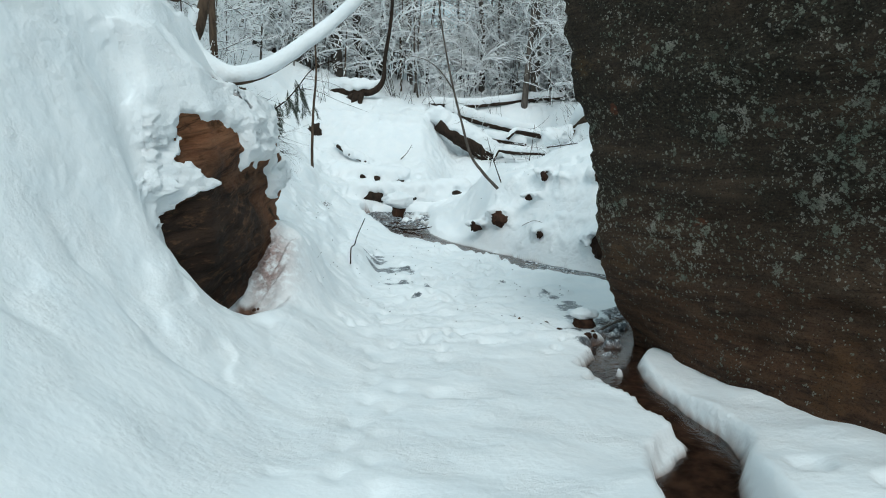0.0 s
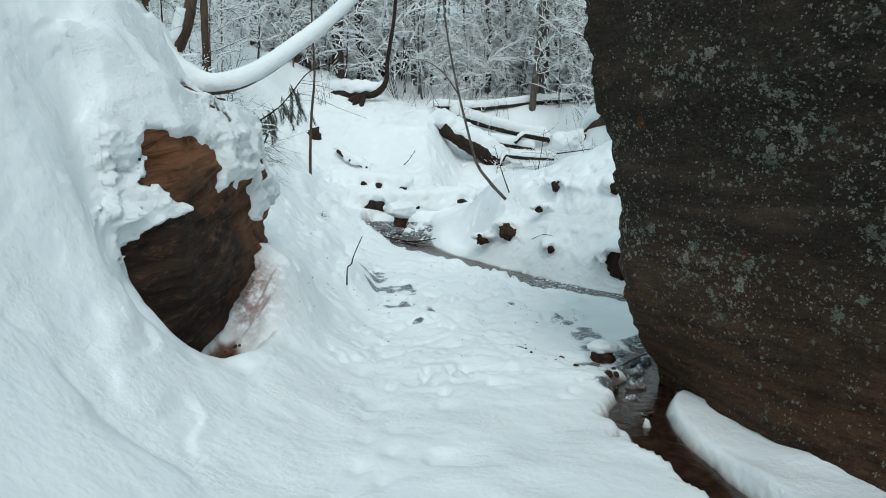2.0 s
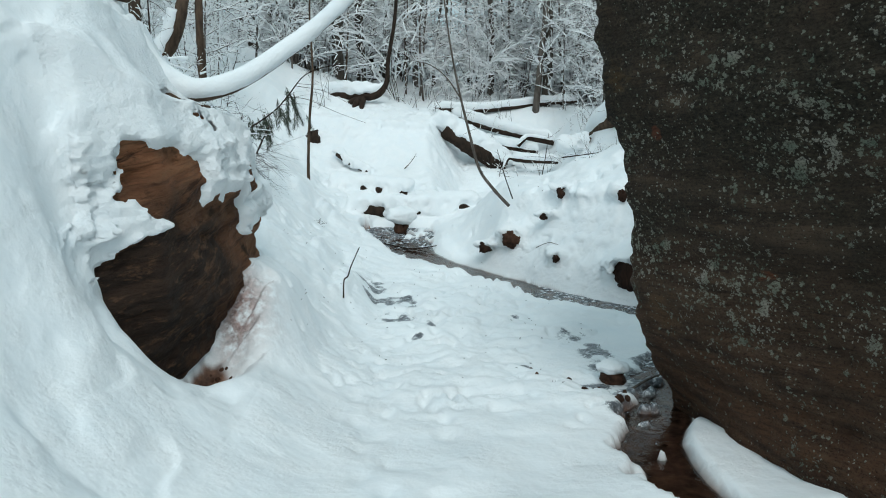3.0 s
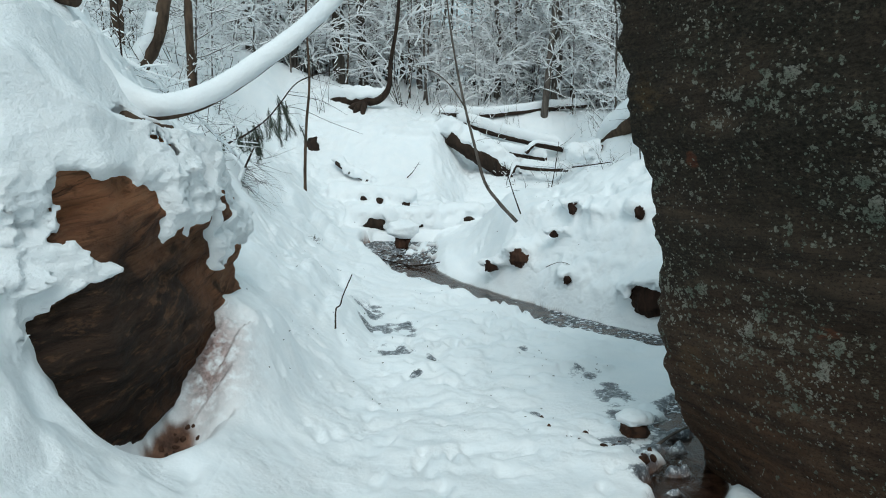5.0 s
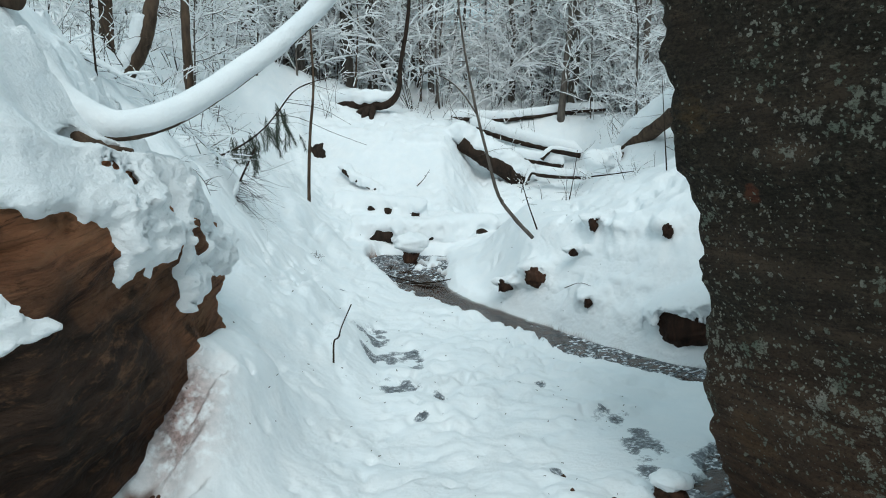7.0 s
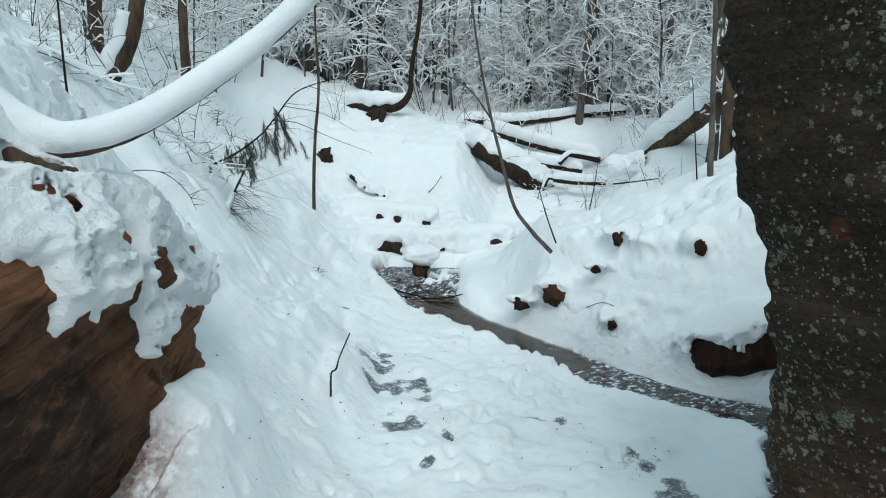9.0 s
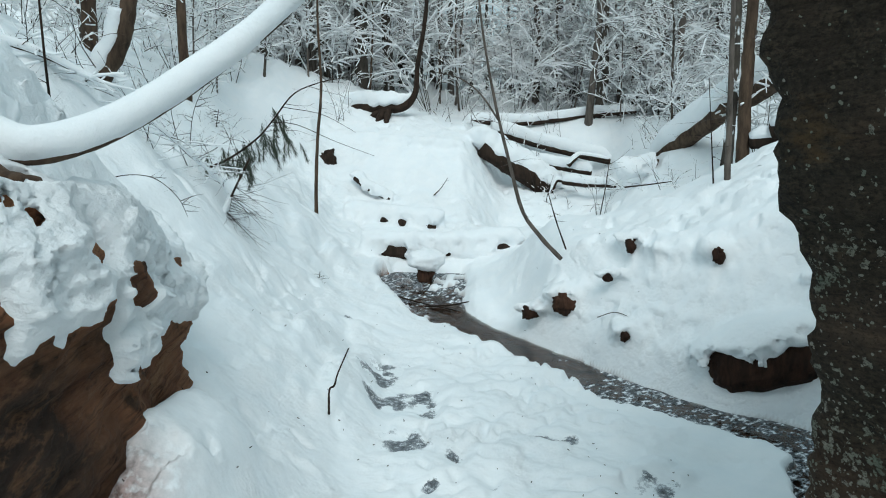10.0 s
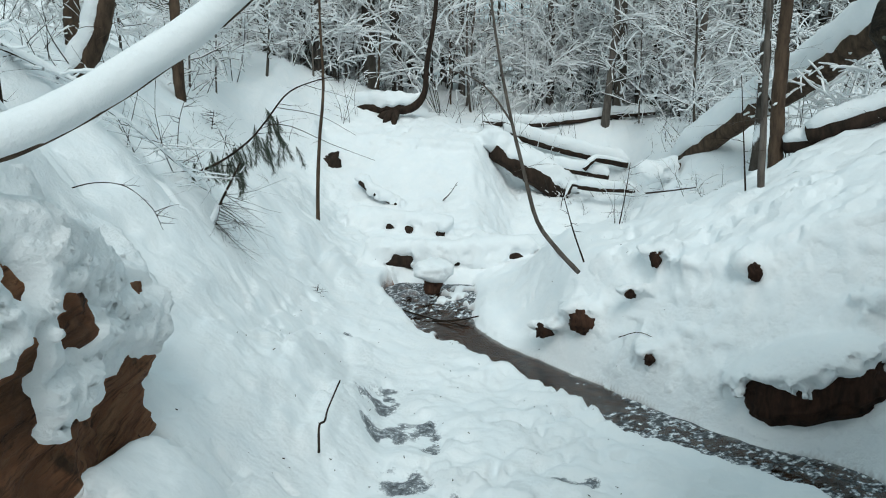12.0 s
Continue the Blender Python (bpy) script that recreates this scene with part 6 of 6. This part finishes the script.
stem_thing("sapling", "hair-thin bare sapling on the slope", "sapling", [(4.15, 19.25, 2.85), (4.05, 19.2, 3.8), (3.95, 19.2, 4.9)], 0.016, 0.006, BARK_DARK, twigs=5, twig_len=0.6, seed=15)
TREE_LINE = [(-5.95, 16.6, 4.35), (-5.73, 16.6, 4.72), (-5.53, 16.6, 5.02), (-5.36, 16.6, 5.32), (-5.24, 16.6, 5.75), (-5.12, 16.6, 6.5), (-5.05, 16.7, 9)]
stem_thing("leaning_tree", "brown leaning tree with snow plastered on its upper side", "tree", TREE_LINE, 0.15, 0.10, BARK_BROWN, twigs=8, twig_len=1.0, seed=17, n=36, plaster=(-0.13, -0.03, 0.05))
stem_thing("young_tree", "brown tree on the bank above the outcrop", "tree", [(-7.2, 19.0, 4.8), (-7.15, 19.0, 7), (-7.2, 19, 12)], 0.15, 0.1, BARK_BROWN, twigs=10, twig_len=1.2, seed=19)
stem_thing("young_tree", "reddish brown tree at the ridge edge", "tree", [(-6.6, 21.8, 4.6), (-6.62, 21.8, 7), (-6.5, 21.8, 12)], 0.12, 0.08, BARK_BROWN, twigs=10, twig_len=1.2, seed=21)
stem_thing("sapling", "straight dark sapling on the bank behind the outcrop", "sapling", [(-4.55, 13.4, 3.7), (-4.6, 13.4, 4.8), (-4.62, 13.4, 6.5)], 0.018, 0.008, BARK_DARK, twigs=6, twig_len=0.6, seed=23)
stem_thing("fallen_branch", "dark fallen branch with snow along it on the bank", "branch", [(-6.2, 14.7, 5.15), (-5.76, 15.12, 4.97), (-5.52, 15.36, 4.82), (-5.23, 15.62, 4.60), (-4.95, 15.9, 4.32)], 0.04, 0.014, BARK_DARK, twigs=20, twig_len=0.9, seed=25, snow=0.03, span=(0.0, 1.0))
stem_thing("fallen_branch", "dark thin branch arching over the snowy bank", "branch", [(-4.92, 15.82, 4.30), (-4.65, 16.2, 3.99), (-4.47, 16.7, 3.62), (-4.21, 16.9, 3.32), (-4.04, 17.15, 3.0)], 0.026, 0.010, BARK_DARK, twigs=26, twig_len=0.9, seed=27, snow=0.014, span=(0.05, 1.0))
stem_thing("bent_twig", "dark bare twig bending over the bank", "twig", [(-4.42, 17.4, 3.40), (-4.08, 17.5, 3.57), (-3.69, 17.6, 3.86), (-3.41, 17.6, 4.16), (-3.06, 17.6, 4.57), (-2.62, 17.6, 4.75), (-2.28, 17.6, 4.81)], 0.020, 0.006, BARK_DARK,
           [([(-3.45, 17.6, 4.12), (-3.0, 17.5, 4.08), (-2.4, 17.5, 3.82), (-1.75, 17.5, 3.58)], 0.008), ([(-3.24, 17.6, 4.36), (-2.6, 17.6, 4.24), (-2.05, 17.6, 3.95)], 0.007)], twigs=16, twig_len=0.7, seed=29, span=(0.0, 1.0))
stem_thing("bent_twig", "thin bare twig arching out of the snowy bank", "twig", [(-4.6, 14.3, 3.35), (-4.35, 14.5, 3.42), (-4.0, 14.5, 3.38), (-3.72, 14.5, 3.15), (-3.6, 14.5, 2.9)], 0.007, 0.003, BARK_DARK, twigs=6, twig_len=0.3, seed=55)
stem_thing("bent_twig", "thin bare twig rising from the snowy bank", "twig", [(-5.1, 18.2, 3.5), (-4.9, 18.0, 4.3), (-4.55, 18.0, 5.0)], 0.008, 0.003, BARK_DARK, twigs=8, twig_len=0.4, seed=57)


def build_spruce_sapling():
    """A small broken spruce hanging over the bank, with drooping needled sprays."""
    root = thing("spruce_sapling", "small dark green spruce sapling with drooping needle sprays", "spruce sapling")
    line = spline([(-4.3, 17.15, 2.35), (-4.12, 17.22, 2.75), (-4.01, 17.3, 3.03), (-3.83, 17.6, 3.54)], 18)
    v, f = tube(line, np.linspace(0.032, 0.012, 18), 8, 1.0, 0.15, 0.1, 3)
    part("stem", mesh_from("stem", v, f), BARK_DARK, root)
    rows = [(*(a + np.array([0, 0, 0.03])), 0.045, *(c + np.array([0, 0, 0.03])), 0.045) for a, c in zip(line[2:9], line[3:10])]
    part("snow", sticks(rows, 8), SNOW, root)
    rng = random.Random(41)
    tips = [(-3.55, 18.2, 4.22), (-3.75, 18.0, 3.9), (-4.0, 17.9, 3.75), (-3.4, 18.3, 3.85), (-3.95, 17.7, 3.5), (-4.25, 17.6, 3.6)]
    for k in range(44):
        tip = tips[k % 6]
        p = Vector((rng.gauss(tip[0], 0.11), rng.gauss(tip[1], 0.15), rng.gauss(tip[2], 0.09)))
        d = Vector((rng.uniform(-0.2, 0.5), rng.uniform(-0.3, 0.3), -1)).normalized()
        needles, q = [], p.copy()
        for s in range(6):
            r = q + d * 0.055
            needles.append((*q, 0.005, *r, 0.004))
            for m in range(13):
                o = q.lerp(r, rng.random())
                w = (d * 1.5 + Vector((rng.gauss(0, 0.6), rng.gauss(0, 0.6), 0))).normalized() * rng.uniform(0.07, 0.15)
                needles.append((*o, 0.003, *(o + w), 0.001))
            q = r
            d = (d + Vector((rng.gauss(0, 0.1), rng.gauss(0, 0.1), -0.05))).normalized()
        tagged(part("spray", sticks(needles), NEEDLE, root), kind="stuff")
    twigs = []
    for k in range(26):
        a = rng.uniform(-0.6, 1.6)
        grow(rng, line[rng.randint(2, 12)], (math.cos(a), rng.uniform(-0.4, 0.4), rng.uniform(-0.9, 0.1)), rng.uniform(0.5, 1.0), 0.006, 1, twigs, 0.03, 5, 0.18, 4)
    tagged(part("twig", sticks(twigs), TWIG, root), kind="stuff")


build_spruce_sapling()

stem_thing("stick", "crooked dark stick poking out of the snow", "stick", [(-1.80, 14.08, 0.55), (-1.78, 14.05, 0.86), (-1.70, 13.98, 0.95), (-1.64, 13.9, 1.12), (-1.47, 13.74, 1.48)], 0.014, 0.008, BARK_DARK, n=20, seed=31)
stem_thing("stick", "dark stick lying across the stream", "stick", [(-2.05, 20.75, 0.62), (-1.3, 20.4, 0.5), (-0.55, 20.1, 0.42)], 0.018, 0.01, BARK_DARK, n=12, seed=33)
stem_thing("stick", "short dark stick at the water's edge", "stick", [(-1.2, 20.3, 0.45), (-0.7, 20.35, 0.47), (-0.3, 20.5, 0.52)], 0.02, 0.012, BARK_DARK, n=10, seed=35)
stem_thing("stick", "thin bare twig lying on the snow slope", "twig", [(3.25, 23.2, 2.70), (3.7, 23.1, 2.76), (4.3, 23.0, 2.85)], 0.02, 0.01, BARK_DARK, n=10, seed=37, twigs=4, twig_len=0.4)
stem_thing("stick", "bare twig standing in the snow slope", "twig", [(2.55, 22.3, 2.0), (2.68, 22.3, 2.8), (2.75, 22.3, 3.4)], 0.014, 0.006, BARK_DARK, n=10, seed=39, twigs=6, twig_len=0.6)
stem_thing("stick", "small forked twig on the snow slope", "twig", [(-1.5, 26.4, 2.25), (-1.3, 26.35, 2.45), (-1.1, 26.3, 2.75)], 0.016, 0.006, BARK_DARK, n=8, seed=43, twigs=2, twig_len=0.3)
stem_thing("stick", "pale driftwood stick at the stream edge", "stick", [(2.35, 10.75, 0.1), (2.6, 10.95, 0.16), (2.85, 11.1, 0.2)], 0.02, 0.012, BARK, n=8, seed=45)
stem_thing("stick", "thin dark twig by the stream", "twig", [(1.95, 17.95, 0.85), (2.2, 17.7, 1.0), (2.45, 17.5, 0.95)], 0.008, 0.004, BARK_DARK, n=8, seed=47)
stem_thing("dead_weeds", "tuft of dark dead weed stalks poking through the snow", "weeds", [(-6.05, 22.0, 4.05), (-6.0, 21.98, 4.3), (-5.95, 21.95, 4.5)], 0.012, 0.005, BARK_DARK, n=8, seed=51, twigs=22, twig_len=0.4, span=(0.0, 1.0))
stem_thing("dead_weeds", "tuft of dead weed stalks by the snowy hollow", "weeds", [(-3.09, 19.04, 1.2), (-3.05, 19.0, 1.4)], 0.006, 0.003, BARK_DARK, n=6, seed=53, twigs=14, twig_len=0.18, span=(0.0, 1.0))


def build_debris():
    """Loose stones and crumbled rock at the foot of the outcrop, and pebbles along the stream."""
    rng = random.Random(61)
    bm = bmesh.new()
    bmesh.ops.create_icosphere(bm, subdivisions=2, radius=1.0)
    for v in bm.verts:
        v.co *= 0.8 + 0.35 * noise.noise(v.co * 1.4)
    me = bpy.data.meshes.new("pebble")
    bm.to_mesh(me)
    bm.free()
    me.materials.append(STONE)
    spots = [(rng.gauss(-2.66, 0.13), rng.gauss(9.75, 0.16), rng.uniform(0.02, 0.05)) for k in range(26)]
    spots += [(-2.72, 9.78, 0.07), (-2.66, 9.9, 0.05), (-2.78, 9.62, 0.06)]
    spots += [(rng.gauss(2.3, 0.25), rng.gauss(10.3, 0.6), rng.uniform(0.03, 0.08)) for k in range(16)]
    spots += [(1.0 + 0.25 * k + rng.gauss(0, 0.1), 11.5 - 0.2 * k + rng.gauss(0, 0.15), rng.uniform(0.03, 0.07)) for k in range(6)]
    spots = [s for s in spots if s[0] < 2.4 or s[1] > 10.4]
    for x, y, r in spots:
        ob = new("loose_stone", me)
        ob.matrix_world = pose(x, y, land_at(x, y) - 0.15 * r, rng.uniform(0, 360), rng.uniform(0, 360), rng.uniform(0, 360)) @ Matrix.Diagonal((r, r * rng.uniform(0.6, 1), r * rng.uniform(0.5, 0.9), 1))
        tagged(ob, "small loose brown sandstone piece lying on the ground", "stone", "loose stones")


build_debris()


def build_litter():
    """Bits of bark, needles and leaf blown onto the trodden snow."""
    rng = random.Random(83)
    rows = []
    for k in range(150):
        x, y = rng.uniform(-3.2, 2.6), rng.uniform(10.5, 20.0)
        z = land_at(x, y) + 0.006
        a, size = rng.uniform(0, 6.28), rng.uniform(0.008, 0.035)
        rows.append((x, y, z, 0.004 + 0.1 * size, x + size * math.cos(a), y + size * math.sin(a), z + rng.uniform(0, 0.02), 0.003))
    ob = thing("litter", "scattered dark bits of bark and leaf on the snow", "litter", kind="stuff")
    tagged(part("bit", sticks(rows, 4), BARK_DARK, ob), kind="stuff")


build_litter()
